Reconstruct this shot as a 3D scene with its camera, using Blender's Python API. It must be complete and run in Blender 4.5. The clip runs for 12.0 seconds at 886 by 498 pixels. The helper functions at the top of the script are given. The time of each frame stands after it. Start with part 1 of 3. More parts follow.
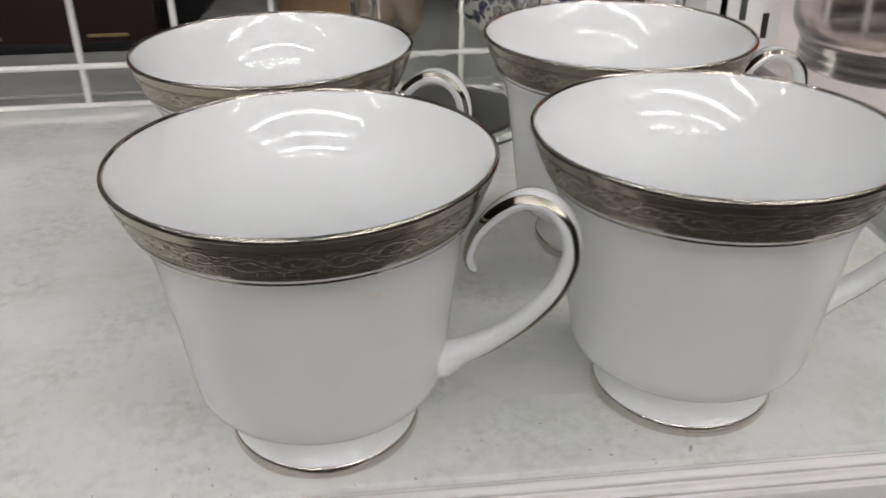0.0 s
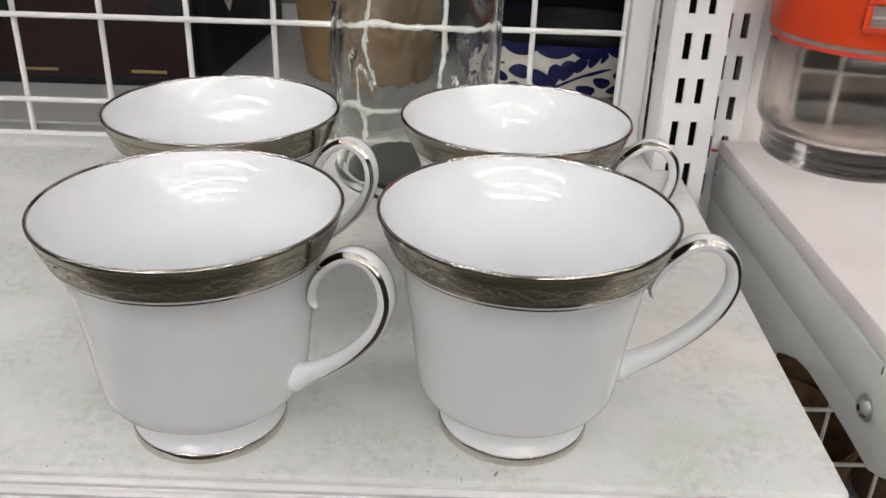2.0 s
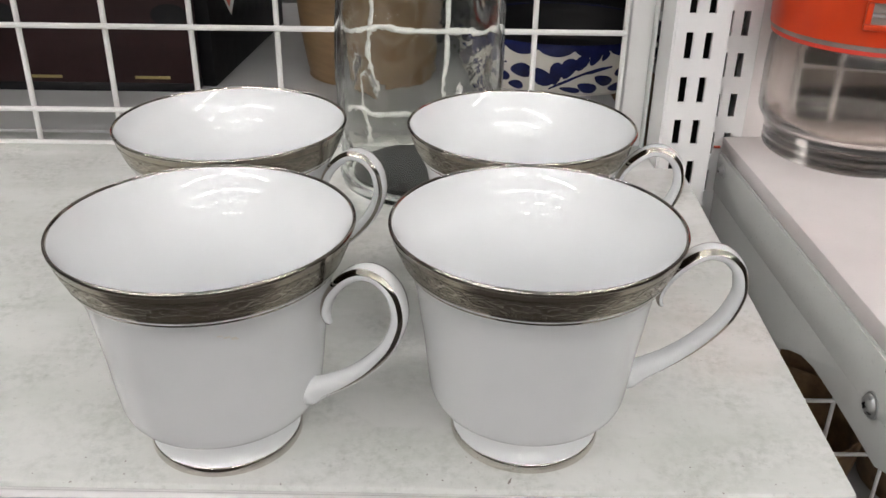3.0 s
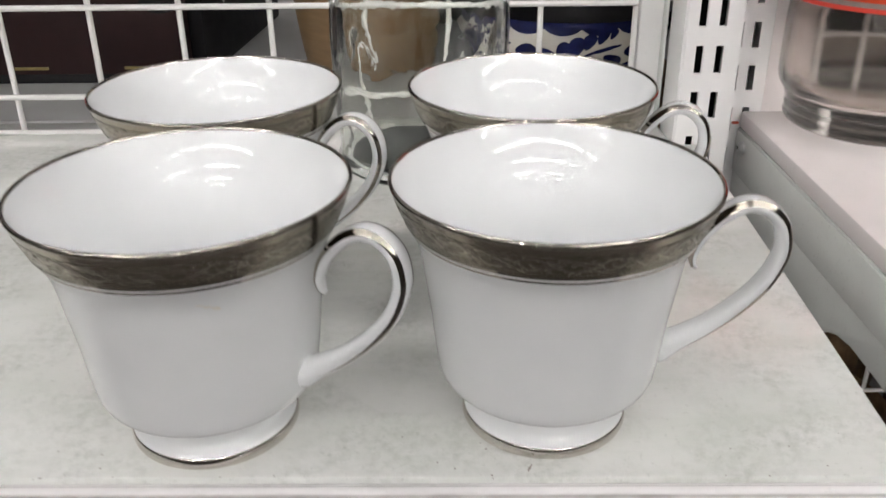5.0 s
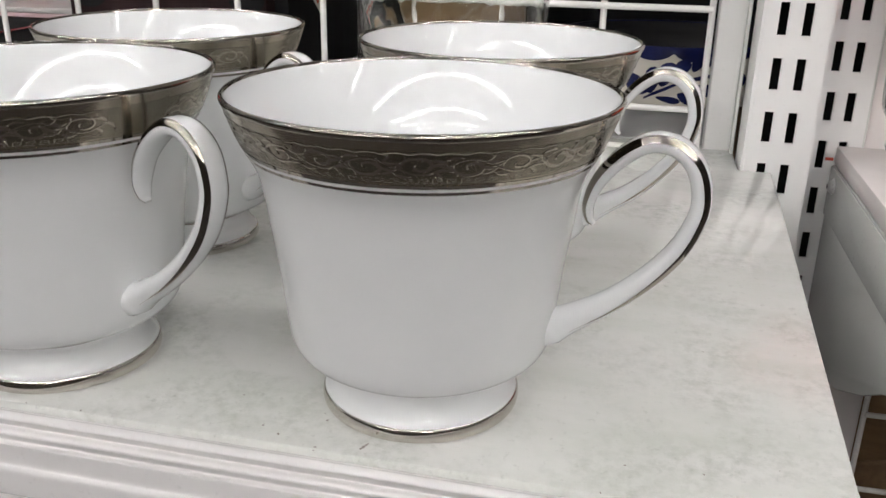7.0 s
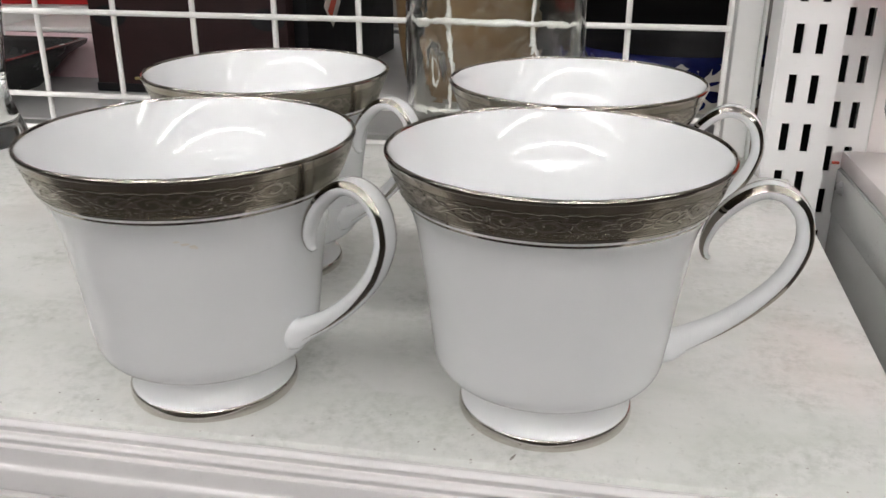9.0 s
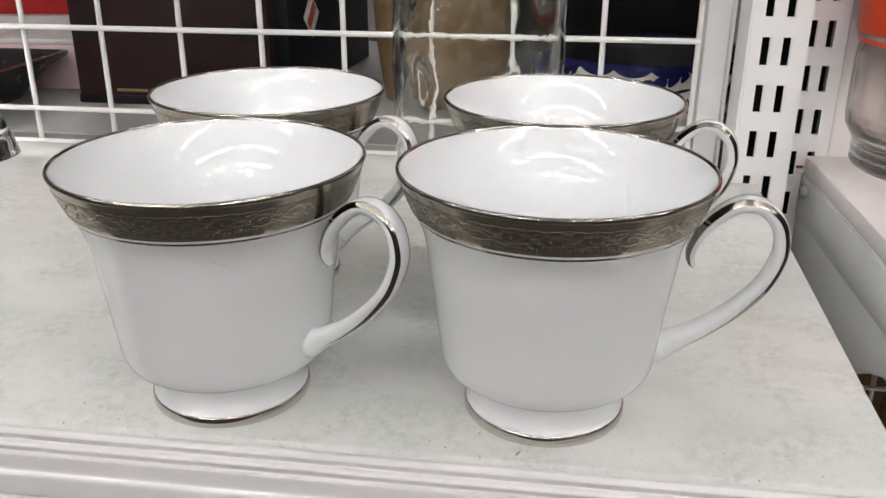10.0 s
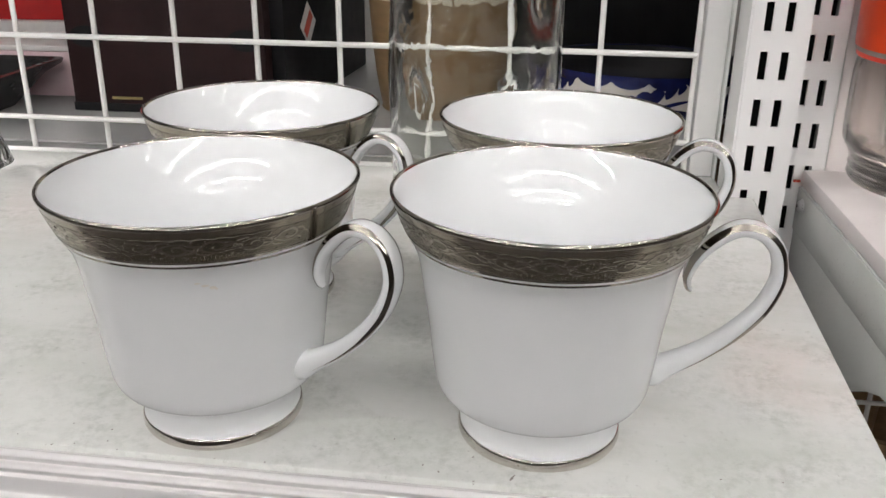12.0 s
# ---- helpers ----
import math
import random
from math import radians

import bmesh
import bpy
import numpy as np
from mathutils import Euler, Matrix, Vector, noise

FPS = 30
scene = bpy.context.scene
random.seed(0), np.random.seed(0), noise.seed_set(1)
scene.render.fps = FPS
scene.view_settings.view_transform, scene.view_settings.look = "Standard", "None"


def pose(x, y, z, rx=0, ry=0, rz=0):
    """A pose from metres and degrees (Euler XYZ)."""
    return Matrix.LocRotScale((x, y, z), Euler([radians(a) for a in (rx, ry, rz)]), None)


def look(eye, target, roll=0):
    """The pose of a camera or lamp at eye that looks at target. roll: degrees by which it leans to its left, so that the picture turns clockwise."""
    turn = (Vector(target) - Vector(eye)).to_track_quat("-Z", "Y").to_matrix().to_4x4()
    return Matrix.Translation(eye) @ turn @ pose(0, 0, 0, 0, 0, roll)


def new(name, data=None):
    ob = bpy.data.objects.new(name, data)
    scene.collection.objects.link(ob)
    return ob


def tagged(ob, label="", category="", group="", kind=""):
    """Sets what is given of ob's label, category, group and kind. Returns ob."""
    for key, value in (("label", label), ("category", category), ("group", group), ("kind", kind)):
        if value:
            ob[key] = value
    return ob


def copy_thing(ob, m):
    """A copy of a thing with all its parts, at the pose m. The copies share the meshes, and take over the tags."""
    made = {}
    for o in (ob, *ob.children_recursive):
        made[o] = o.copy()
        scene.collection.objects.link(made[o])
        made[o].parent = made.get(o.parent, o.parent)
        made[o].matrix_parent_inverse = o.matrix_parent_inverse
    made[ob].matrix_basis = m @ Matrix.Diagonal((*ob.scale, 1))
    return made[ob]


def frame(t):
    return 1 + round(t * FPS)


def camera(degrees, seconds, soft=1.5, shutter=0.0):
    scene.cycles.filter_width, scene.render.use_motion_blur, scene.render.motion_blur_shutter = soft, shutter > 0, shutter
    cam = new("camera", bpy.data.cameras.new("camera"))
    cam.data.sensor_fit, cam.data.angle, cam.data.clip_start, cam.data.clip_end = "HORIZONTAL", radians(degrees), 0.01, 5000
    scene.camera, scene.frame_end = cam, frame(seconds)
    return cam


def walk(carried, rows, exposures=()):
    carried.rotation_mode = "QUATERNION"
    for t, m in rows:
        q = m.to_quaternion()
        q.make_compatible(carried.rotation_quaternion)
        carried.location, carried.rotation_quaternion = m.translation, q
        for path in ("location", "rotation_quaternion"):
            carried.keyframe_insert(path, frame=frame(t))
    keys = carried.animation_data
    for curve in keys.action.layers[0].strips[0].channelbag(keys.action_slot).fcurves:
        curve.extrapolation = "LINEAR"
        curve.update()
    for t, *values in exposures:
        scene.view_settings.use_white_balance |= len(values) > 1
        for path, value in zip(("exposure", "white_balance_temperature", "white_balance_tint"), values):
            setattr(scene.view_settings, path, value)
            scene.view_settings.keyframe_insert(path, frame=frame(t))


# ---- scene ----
# A shop shelf with four china cups. The shelf's top is at z = 0, its front edge runs along x.
cam = camera(53.71, 12.0, shutter=0.35)
ROWS = [
    (0.0, (-0.0401, -0.1952, 0.1555), (-0.0103, 0.0671, 0.0129), -0.54),
    (0.2, (-0.0180, -0.2228, 0.1642), (-0.0045, 0.0431, 0.0260), -0.09),
    (0.4, (0.0103, -0.2487, 0.1686), (0.0231, 0.0192, 0.0342), 0.77),
    (0.5, (0.0197, -0.2551, 0.1699), (0.0313, 0.0144, 0.0388), 1.35),
    (0.6, (0.0233, -0.2616, 0.1784), (0.0307, 0.0085, 0.0481), 1.59),
    (0.8, (0.0215, -0.2601, 0.1854), (0.0183, 0.0103, 0.0556), -0.16),
    (1.0, (0.0244, -0.2543, 0.1770), (0.0134, 0.0157, 0.0468), -1.00),
    (1.5, (0.0261, -0.2419, 0.1849), (0.0227, 0.0314, 0.0612), 1.25),
    (2.0, (0.0227, -0.2415, 0.1835), (0.0254, 0.0277, 0.0510), 1.97),
    (2.5, (0.0230, -0.2413, 0.1889), (0.0257, 0.0266, 0.0540), 1.43),
    (3.0, (0.0196, -0.2421, 0.1921), (0.0219, 0.0254, 0.0563), 0.90),
    (3.2, (0.0178, -0.2422, 0.1929), (0.0205, 0.0250, 0.0567), 0.79),
    (4.8, (0.0156, -0.2288, 0.1834), (0.0188, 0.0390, 0.0481), -0.24),
    (5.0, (0.0193, -0.2233, 0.1667), (0.0198, 0.0458, 0.0342), -0.54),
    (5.5, (0.0592, -0.2141, 0.1502), (0.0388, 0.0596, 0.0289), 0.01),
    (6.0, (0.0866, -0.1881, 0.1158), (0.0453, 0.0871, 0.0036), 2.02),
    (6.5, (0.0971, -0.1874, 0.1091), (0.0388, 0.0866, 0.0017), 1.38),
    (6.7, (0.0993, -0.1894, 0.1117), (0.0384, 0.0839, 0.0042), 1.08),
    (8.3, (0.0830, -0.1972, 0.1294), (0.0292, 0.0760, 0.0177), -0.00),
    (8.5, (0.0780, -0.1996, 0.1302), (0.0264, 0.0738, 0.0180), -0.06),
    (9.0, (0.0576, -0.2240, 0.1403), (0.0118, 0.0501, 0.0274), 0.19),
    (9.5, (0.0508, -0.2378, 0.1452), (0.0115, 0.0372, 0.0320), 0.26),
    (10.0, (0.0480, -0.2413, 0.1510), (0.0141, 0.0344, 0.0378), 0.20),
    (10.5, (0.0457, -0.2397, 0.1535), (0.0130, 0.0366, 0.0414), 0.68),
    (11.0, (0.0452, -0.2411, 0.1534), (0.0131, 0.0354, 0.0417), 0.83),
    (11.5, (0.0487, -0.2401, 0.1570), (0.0164, 0.0364, 0.0452), 0.61),
    (12.0, (0.0480, -0.2366, 0.1549), (0.0152, 0.0397, 0.0428), 0.62),
]
walk(cam, [(t, look(eye, target, lean)) for t, eye, target, lean in ROWS], [(0.0, -0.28), (0.25, -0.12), (0.5, 0.04), (1.0, 0.02), (1.6, -0.02), (2.5, -0.07), (3.2, -0.07), (5.0, -0.03), (6.5, -0.01), (8.5, -0.05), (9.5, 0.0), (12.0, 0.0)])

# ---- light and exposure ----
TUBE_STRENGTH = 97.0
scene.view_settings.exposure = 0.0
sky = bpy.data.worlds.new("world")
scene.world = sky
sky.use_nodes = True
sky.node_tree.nodes["Background"].inputs[0].default_value = (0.9, 0.95, 1.0, 1)
sky.node_tree.nodes["Background"].inputs[1].default_value = 0.02


# ---- materials ----
def principled(name, base, rough=0.5, metal=0.0, spec=0.5):
    m = bpy.data.materials.new(name)
    m.use_nodes = True
    b = m.node_tree.nodes["Principled BSDF"]
    b.inputs["Base Color"].default_value = (*base, 1)
    b.inputs["Roughness"].default_value = rough
    b.inputs["Metallic"].default_value = metal
    b.inputs["Specular IOR Level"].default_value = spec
    return m, m.node_tree, b


def noise_node(nt, scale, detail=4.0, rough=0.55, stretch=(1, 1, 1)):
    co = nt.nodes.new("ShaderNodeTexCoord")
    mp = nt.nodes.new("ShaderNodeMapping")
    mp.inputs["Scale"].default_value = stretch
    n = nt.nodes.new("ShaderNodeTexNoise")
    n.inputs["Scale"].default_value = scale
    n.inputs["Detail"].default_value = detail
    n.inputs["Roughness"].default_value = rough
    nt.links.new(co.outputs["Object"], mp.inputs["Vector"])
    nt.links.new(mp.outputs["Vector"], n.inputs["Vector"])
    return n.outputs["Fac"]


def ramp(nt, fac, stops):
    r = nt.nodes.new("ShaderNodeValToRGB")
    while len(r.color_ramp.elements) < len(stops):
        r.color_ramp.elements.new(0.5)
    for el, (p, c) in zip(r.color_ramp.elements, stops):
        el.position, el.color = p, (*c, 1)
    nt.links.new(fac, r.inputs["Fac"])
    return r.outputs["Color"]


def mixed(nt, fac, a, b, kind="MIX"):
    m = nt.nodes.new("ShaderNodeMix")
    m.data_type, m.blend_type = "RGBA", kind
    for sock, v in ((m.inputs[0], fac), (m.inputs[6], a), (m.inputs[7], b)):
        if isinstance(v, (int, float)):
            sock.default_value = v
        elif isinstance(v, tuple):
            sock.default_value = (*v, 1)
        else:
            nt.links.new(v, sock)
    return m.outputs[2]


def to_rough(nt, b, fac, lo, hi):
    mr = nt.nodes.new("ShaderNodeMapRange")
    mr.inputs["To Min"].default_value, mr.inputs["To Max"].default_value = lo, hi
    nt.links.new(fac, mr.inputs["Value"])
    nt.links.new(mr.outputs["Result"], b.inputs["Roughness"])


def bumped(nt, b, fac, strength, dist):
    bp = nt.nodes.new("ShaderNodeBump")
    bp.inputs["Strength"].default_value, bp.inputs["Distance"].default_value = strength, dist
    nt.links.new(fac, bp.inputs["Height"])
    nt.links.new(bp.outputs["Normal"], b.inputs["Normal"])


def speckled(name, base, dark, rough=(0.25, 0.4), scale=30.0, fleck=420.0, amount=0.5, smudge=0.0):
    """Painted or moulded surface with soft blotches and fine flecks of dirt."""
    m, nt, b = principled(name, base)
    blot = ramp(nt, noise_node(nt, scale, 2), [(0.08, base), (0.92, tuple(v * 0.86 for v in base))])
    area = ramp(nt, noise_node(nt, scale * 0.6, 2), [(0.30, (0, 0, 0)), (0.80, (1, 1, 1))])
    fine = ramp(nt, noise_node(nt, fleck, 3, 0.7), [(0.60, (0, 0, 0)), (0.76, (1, 1, 1))])
    if smudge:
        streak = ramp(nt, noise_node(nt, 26, 4, 0.6, (0.5, 1.6, 1)), [(0.45, (0, 0, 0)), (0.72, (smudge, smudge, smudge))])
        grain = ramp(nt, noise_node(nt, 240, 5, 0.72), [(0.42, (0, 0, 0)), (0.68, (0.85, 0.85, 0.85))])
        patch = ramp(nt, noise_node(nt, 27, 3), [(0.42, (0, 0, 0)), (0.62, (1, 1, 1))])
        blot = mixed(nt, mixed(nt, 1.0, grain, patch, "MULTIPLY"), blot, tuple(v * 0.64 for v in (base[0] * 0.97, base[1], base[2] * 0.96)))
        blot = mixed(nt, streak, blot, tuple(v * 0.78 for v in (base[0] * 0.96, base[1], base[2] * 0.95)))
    fleck_fac = mixed(nt, 1.0, area, fine, "MULTIPLY")
    fleck_fac = mixed(nt, 1.0, fleck_fac, (amount, amount, amount), "MULTIPLY")
    nt.links.new(mixed(nt, fleck_fac, blot, dark), b.inputs["Base Color"])
    to_rough(nt, b, noise_node(nt, scale * 2, 1), *rough)
    return m


def porcelain_mat():
    m, nt, b = principled("porcelain", (0.86, 0.87, 0.88), 0.06, 0, 0.5)
    b.inputs["IOR"].default_value = 1.68
    tone = ramp(nt, noise_node(nt, 55, 2), [(0.3, (0.843, 0.858, 0.866)), (0.75, (0.868, 0.882, 0.889))])
    nt.links.new(tone, b.inputs["Base Color"])
    b.inputs["Subsurface Weight"].default_value = 0.0
    to_rough(nt, b, noise_node(nt, 90, 1), 0.02, 0.045)
    return m


def metal_mat(name, base, rough, scale=600, spread=0.1):
    m, nt, b = principled(name, base, rough, 1.0)
    tone = ramp(nt, noise_node(nt, scale * 0.3, 4), [(0.3, tuple(v * 0.86 for v in base)), (0.7, base)])
    nt.links.new(tone, b.inputs["Base Color"])
    to_rough(nt, b, noise_node(nt, scale, 4), max(0.02, rough - spread), rough + spread)
    return m


def glass_mat(name, tint, rough=0.0, ior=1.47, ripple=0.0, ripple_scale=60):
    m, nt, b = principled(name, tint, rough)
    b.inputs["Transmission Weight"].default_value = 1.0
    b.inputs["IOR"].default_value = ior
    if ripple:
        bumped(nt, b, noise_node(nt, ripple_scale, 2), ripple, 0.002)
    return m


def plain_mat(name, a, bcol, scale, rough, bump=0.1, detail=5, stretch=(1, 1, 1)):
    m, nt, b = principled(name, a, rough)
    nt.links.new(ramp(nt, noise_node(nt, scale, detail, 0.6, stretch), [(0.3, a), (0.7, bcol)]), b.inputs["Base Color"])
    to_rough(nt, b, noise_node(nt, scale * 2, 3), max(rough - 0.08, 0.02), rough + 0.08)
    if bump:
        bumped(nt, b, noise_node(nt, scale * 4, 3), bump, 0.001)
    return m


def glow_mat(name, colour, strength):
    m = bpy.data.materials.new(name)
    m.use_nodes = True
    nt = m.node_tree
    nt.nodes.remove(nt.nodes["Principled BSDF"])
    e = nt.nodes.new("ShaderNodeEmission")
    e.inputs["Color"].default_value, e.inputs["Strength"].default_value = (*colour, 1), strength
    nt.links.new(e.outputs[0], nt.nodes["Material Output"].inputs["Surface"])
    return m


PORCELAIN = porcelain_mat()
PLATINUM = metal_mat("polished_platinum", (0.69, 0.65, 0.60), 0.04, 500, 0.02)
LINE_METAL = metal_mat("dark_platinum", (0.41, 0.375, 0.325), 0.05, 500, 0.02)
BRUSHED = metal_mat("satin_platinum", (0.37, 0.33, 0.265), 0.19, 300, 0.03)
ETCHED = metal_mat("etched_platinum", (0.285, 0.254, 0.200), 0.26, 300, 0.03)
RELIEF = metal_mat("raised_platinum", (0.42, 0.38, 0.315), 0.12, 400, 0.03)
STAIN = plain_mat("tea_stain", (0.72, 0.67, 0.59), (0.83, 0.82, 0.79), 500, 0.4, 0)
SHELF_WHITE = speckled("shelf_white_paint", (0.800, 0.808, 0.784), (0.26, 0.27, 0.24), (0.08, 0.13), 14, 330, 0.62, 0.65)
TRIM_WHITE = speckled("trim_white_plastic", (0.885, 0.868, 0.866), (0.4, 0.4, 0.38), (0.045, 0.075), 20, 520, 0.35)
RIGHT_WHITE = speckled("warm_white_paint", (0.82, 0.77, 0.76), (0.35, 0.33, 0.32), (0.34, 0.5), 22, 420, 0.45)
BRACKET_GREY = speckled("bracket_grey_paint", (0.74, 0.76, 0.735), (0.22, 0.22, 0.22), (0.11, 0.17), 26, 500, 0.5)
POST_WHITE = speckled("post_white_paint", (0.88, 0.875, 0.87), (0.4, 0.4, 0.4), (0.3, 0.45), 20, 500, 0.25)
WIRE_WHITE = speckled("wire_white_coating", (0.80, 0.79, 0.77), (0.4, 0.4, 0.38), (0.29, 0.4), 30, 700, 0.25)
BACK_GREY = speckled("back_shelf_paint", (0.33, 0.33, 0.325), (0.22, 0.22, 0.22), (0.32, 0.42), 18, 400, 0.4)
STEEL = metal_mat("zinc_steel", (0.55, 0.56, 0.56), 0.3, 300, 0.1)
VASE_GLASS = glass_mat("hand_blown_glass", (0.90, 0.915, 0.895), 0.0, 1.46, 0.13, 80)
CLEAR_GLASS = glass_mat("clear_glass", (0.98, 0.985, 0.98))
JAR_GLASS = glass_mat("jar_glass", (0.80, 0.755, 0.72), 0.13, 1.42, 0.05, 55)
ORANGE = plain_mat("orange_plastic", (0.56, 0.036, 0.004), (0.61, 0.046, 0.005), 40, 0.32, 0.03)
RED_SEAL = plain_mat("red_seal", (0.72, 0.05, 0.03), (0.62, 0.05, 0.03), 60, 0.35, 0.02)
GREY_SEAL = plain_mat("grey_gasket", (0.22, 0.19, 0.17), (0.30, 0.27, 0.25), 80, 0.5, 0.05)
BOX_BROWN = plain_mat("dark_brown_card", (0.0150, 0.0066, 0.0068), (0.0215, 0.0098, 0.0098), 45, 0.5, 0.08)
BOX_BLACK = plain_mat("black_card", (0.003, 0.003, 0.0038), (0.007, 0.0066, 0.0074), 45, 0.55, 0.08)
for dark in (BOX_BROWN, BOX_BLACK):
    dark.node_tree.nodes["Principled BSDF"].inputs["Specular IOR Level"].default_value = 0.2
GOLD_INK = plain_mat("gold_foil", (0.24, 0.19, 0.07), (0.17, 0.135, 0.05), 300, 0.35, 0)
PINK_CARD = plain_mat("pink_card", (0.52, 0.33, 0.36), (0.66, 0.52, 0.53), 28, 0.4, 0.05)
LABEL_WHITE = plain_mat("label_paper", (0.6, 0.58, 0.56), (0.7, 0.68, 0.66), 100, 0.5, 0)
LABEL_RED = plain_mat("label_red", (0.55, 0.06, 0.03), (0.5, 0.08, 0.05), 100, 0.5, 0)
TAN_WOOD = plain_mat("tan_wood", (0.17, 0.105, 0.05), (0.235, 0.15, 0.075), 22, 0.5, 0.15, 5, (1, 1, 9))
CREAM = plain_mat("cream_glaze", (0.55, 0.49, 0.38), (0.62, 0.56, 0.45), 30, 0.35, 0.05)
BOWL_WHITE = plain_mat("bowl_white_glaze", (0.58, 0.555, 0.50), (0.66, 0.63, 0.57), 50, 0.18, 0.03)
BOWL_BLUE = plain_mat("cobalt_glaze", (0.005, 0.006, 0.036), (0.010, 0.015, 0.085), 90, 0.16, 0.03)
DARK_BASE = plain_mat("dark_base", (0.010, 0.011, 0.010), (0.019, 0.020, 0.018), 200, 0.9, 0.3)
BLACK_GLAZE = plain_mat("black_glaze", (0.010, 0.010, 0.011), (0.02, 0.02, 0.02), 40, 0.25, 0.03)
RED_CARD = plain_mat("red_card", (0.50, 0.012, 0.012), (0.40, 0.01, 0.01), 30, 0.4, 0.03)
WHITE_CARD = plain_mat("white_card", (0.66, 0.64, 0.62), (0.55, 0.53, 0.52), 30, 0.5, 0.05)
BASKET = plain_mat("brown_wicker", (0.10, 0.055, 0.025), (0.22, 0.14, 0.07), 60, 0.6, 0.3)
OLIVE = plain_mat("olive_glaze", (0.10, 0.12, 0.02), (0.16, 0.20, 0.04), 40, 0.25, 0.03)
CEILING = plain_mat("ceiling_grey", (0.27, 0.27, 0.27), (0.33, 0.33, 0.33), 3, 0.8, 0.05)
WALL_GREY = plain_mat("wall_paint", (0.12, 0.112, 0.104), (0.16, 0.15, 0.14), 2, 0.7, 0.05)
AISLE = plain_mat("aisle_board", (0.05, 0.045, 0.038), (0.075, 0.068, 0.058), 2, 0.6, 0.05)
FLOOR = plain_mat("vinyl_floor", (0.066, 0.058, 0.060), (0.092, 0.082, 0.083), 3, 0.35, 0.05)
GLOW = glow_mat("tube_glow", (1.0, 0.965, 0.948), TUBE_STRENGTH)


# ---- shape helpers ----
def part(name, bm, material, parent=None, label="", smooth=True, angle=40):
    bmesh.ops.recalc_face_normals(bm, faces=bm.faces)
    for e in bm.edges:
        if len(e.link_faces) == 2 and e.calc_face_angle(0) > radians(angle):
            e.smooth = False
    for f in bm.faces:
        f.smooth = smooth
    me = bpy.data.meshes.new(name)
    bm.to_mesh(me)
    bm.free()
    mats = material if isinstance(material, (list, tuple)) else [material]
    for m in mats:
        me.materials.append(m)
    ob = new(name, me)
    if parent is not None:
        ob.parent = parent
    if label:
        ob["label"] = label
    return ob


def thing(name, label, category, at=(0, 0, 0), turn=0, group="", kind=""):
    ob = new(name)
    ob.matrix_basis = pose(*at, 0, 0, turn)
    return tagged(ob, label, category, group, kind)


def block(x0, x1, y0, y1, z0, z1, bevel=0.0, bm=None, segments=2):
    own = bmesh.new()
    bmesh.ops.create_cube(own, size=1)
    for v in own.verts:
        v.co = ((x0 + x1) / 2 + v.co.x * (x1 - x0), (y0 + y1) / 2 + v.co.y * (y1 - y0), (z0 + z1) / 2 + v.co.z * (z1 - z0))
    if bevel:
        bmesh.ops.bevel(own, geom=own.edges[:], offset=bevel, segments=segments, affect="EDGES", profile=0.5)
    if bm is None:
        return own
    join(bm, own)
    return bm


def join(bm, other, m=None):
    if m is not None:
        bmesh.ops.transform(other, matrix=m, verts=other.verts)
    me = bpy.data.meshes.new("tmp")
    other.to_mesh(me)
    other.free()
    bm.from_mesh(me)
    bpy.data.meshes.remove(me)


def lathe(profile, n=96, closed=False, warp=None):
    """Turn a list of (r, z) about the z axis. closed: the profile runs back to its start."""
    bm = bmesh.new()
    rings = []
    for r, z in profile:
        if r < 1e-6:
            rings.append([bm.verts.new((0, 0, z))])
            continue
        ring = []
        for k in range(n):
            a = 2 * math.pi * k / n
            rr, zz = (r, z) if warp is None else warp(a, r, z)
            ring.append(bm.verts.new((rr * math.cos(a), rr * math.sin(a), zz)))
        rings.append(ring)
    pairs = list(zip(rings, rings[1:])) + ([(rings[-1], rings[0])] if closed else [])
    for a, b in pairs:
        for k in range(n):
            l = (k + 1) % n
            if len(a) == 1 and len(b) == 1:
                break
            if len(a) == 1:
                bm.faces.new((a[0], b[k], b[l]))
            elif len(b) == 1:
                bm.faces.new((a[k], b[0], a[l]))
            else:
                bm.faces.new((a[k], b[k], b[l], a[l]))
    return bm


def spline(points, steps=6):
    """Catmull-Rom through tuples of any length."""
    p = [np.array(q, float) for q in points]
    p = [2 * p[0] - p[1]] + p + [2 * p[-1] - p[-2]]
    out = []
    for a, b, c, d in zip(p, p[1:], p[2:], p[3:]):
        for k in range(steps):
            u = k / steps
            out.append(0.5 * (2 * b + (c - a) * u + (2 * a - 5 * b + 4 * c - d) * u * u + (3 * b - a - 3 * c + d) * u ** 3))
    out.append(p[-2])
    return out


def rod(a, b, radius, n=10):
    bm = bmesh.new()
    a, b = Vector(a), Vector(b)
    bmesh.ops.create_cone(bm, cap_ends=True, segments=n, radius1=radius, radius2=radius, depth=(b - a).length)
    turn = (b - a).to_track_quat("Z", "Y").to_matrix().to_4x4()
    bmesh.ops.transform(bm, matrix=Matrix.Translation((a + b) / 2) @ turn, verts=bm.verts)
    return bm


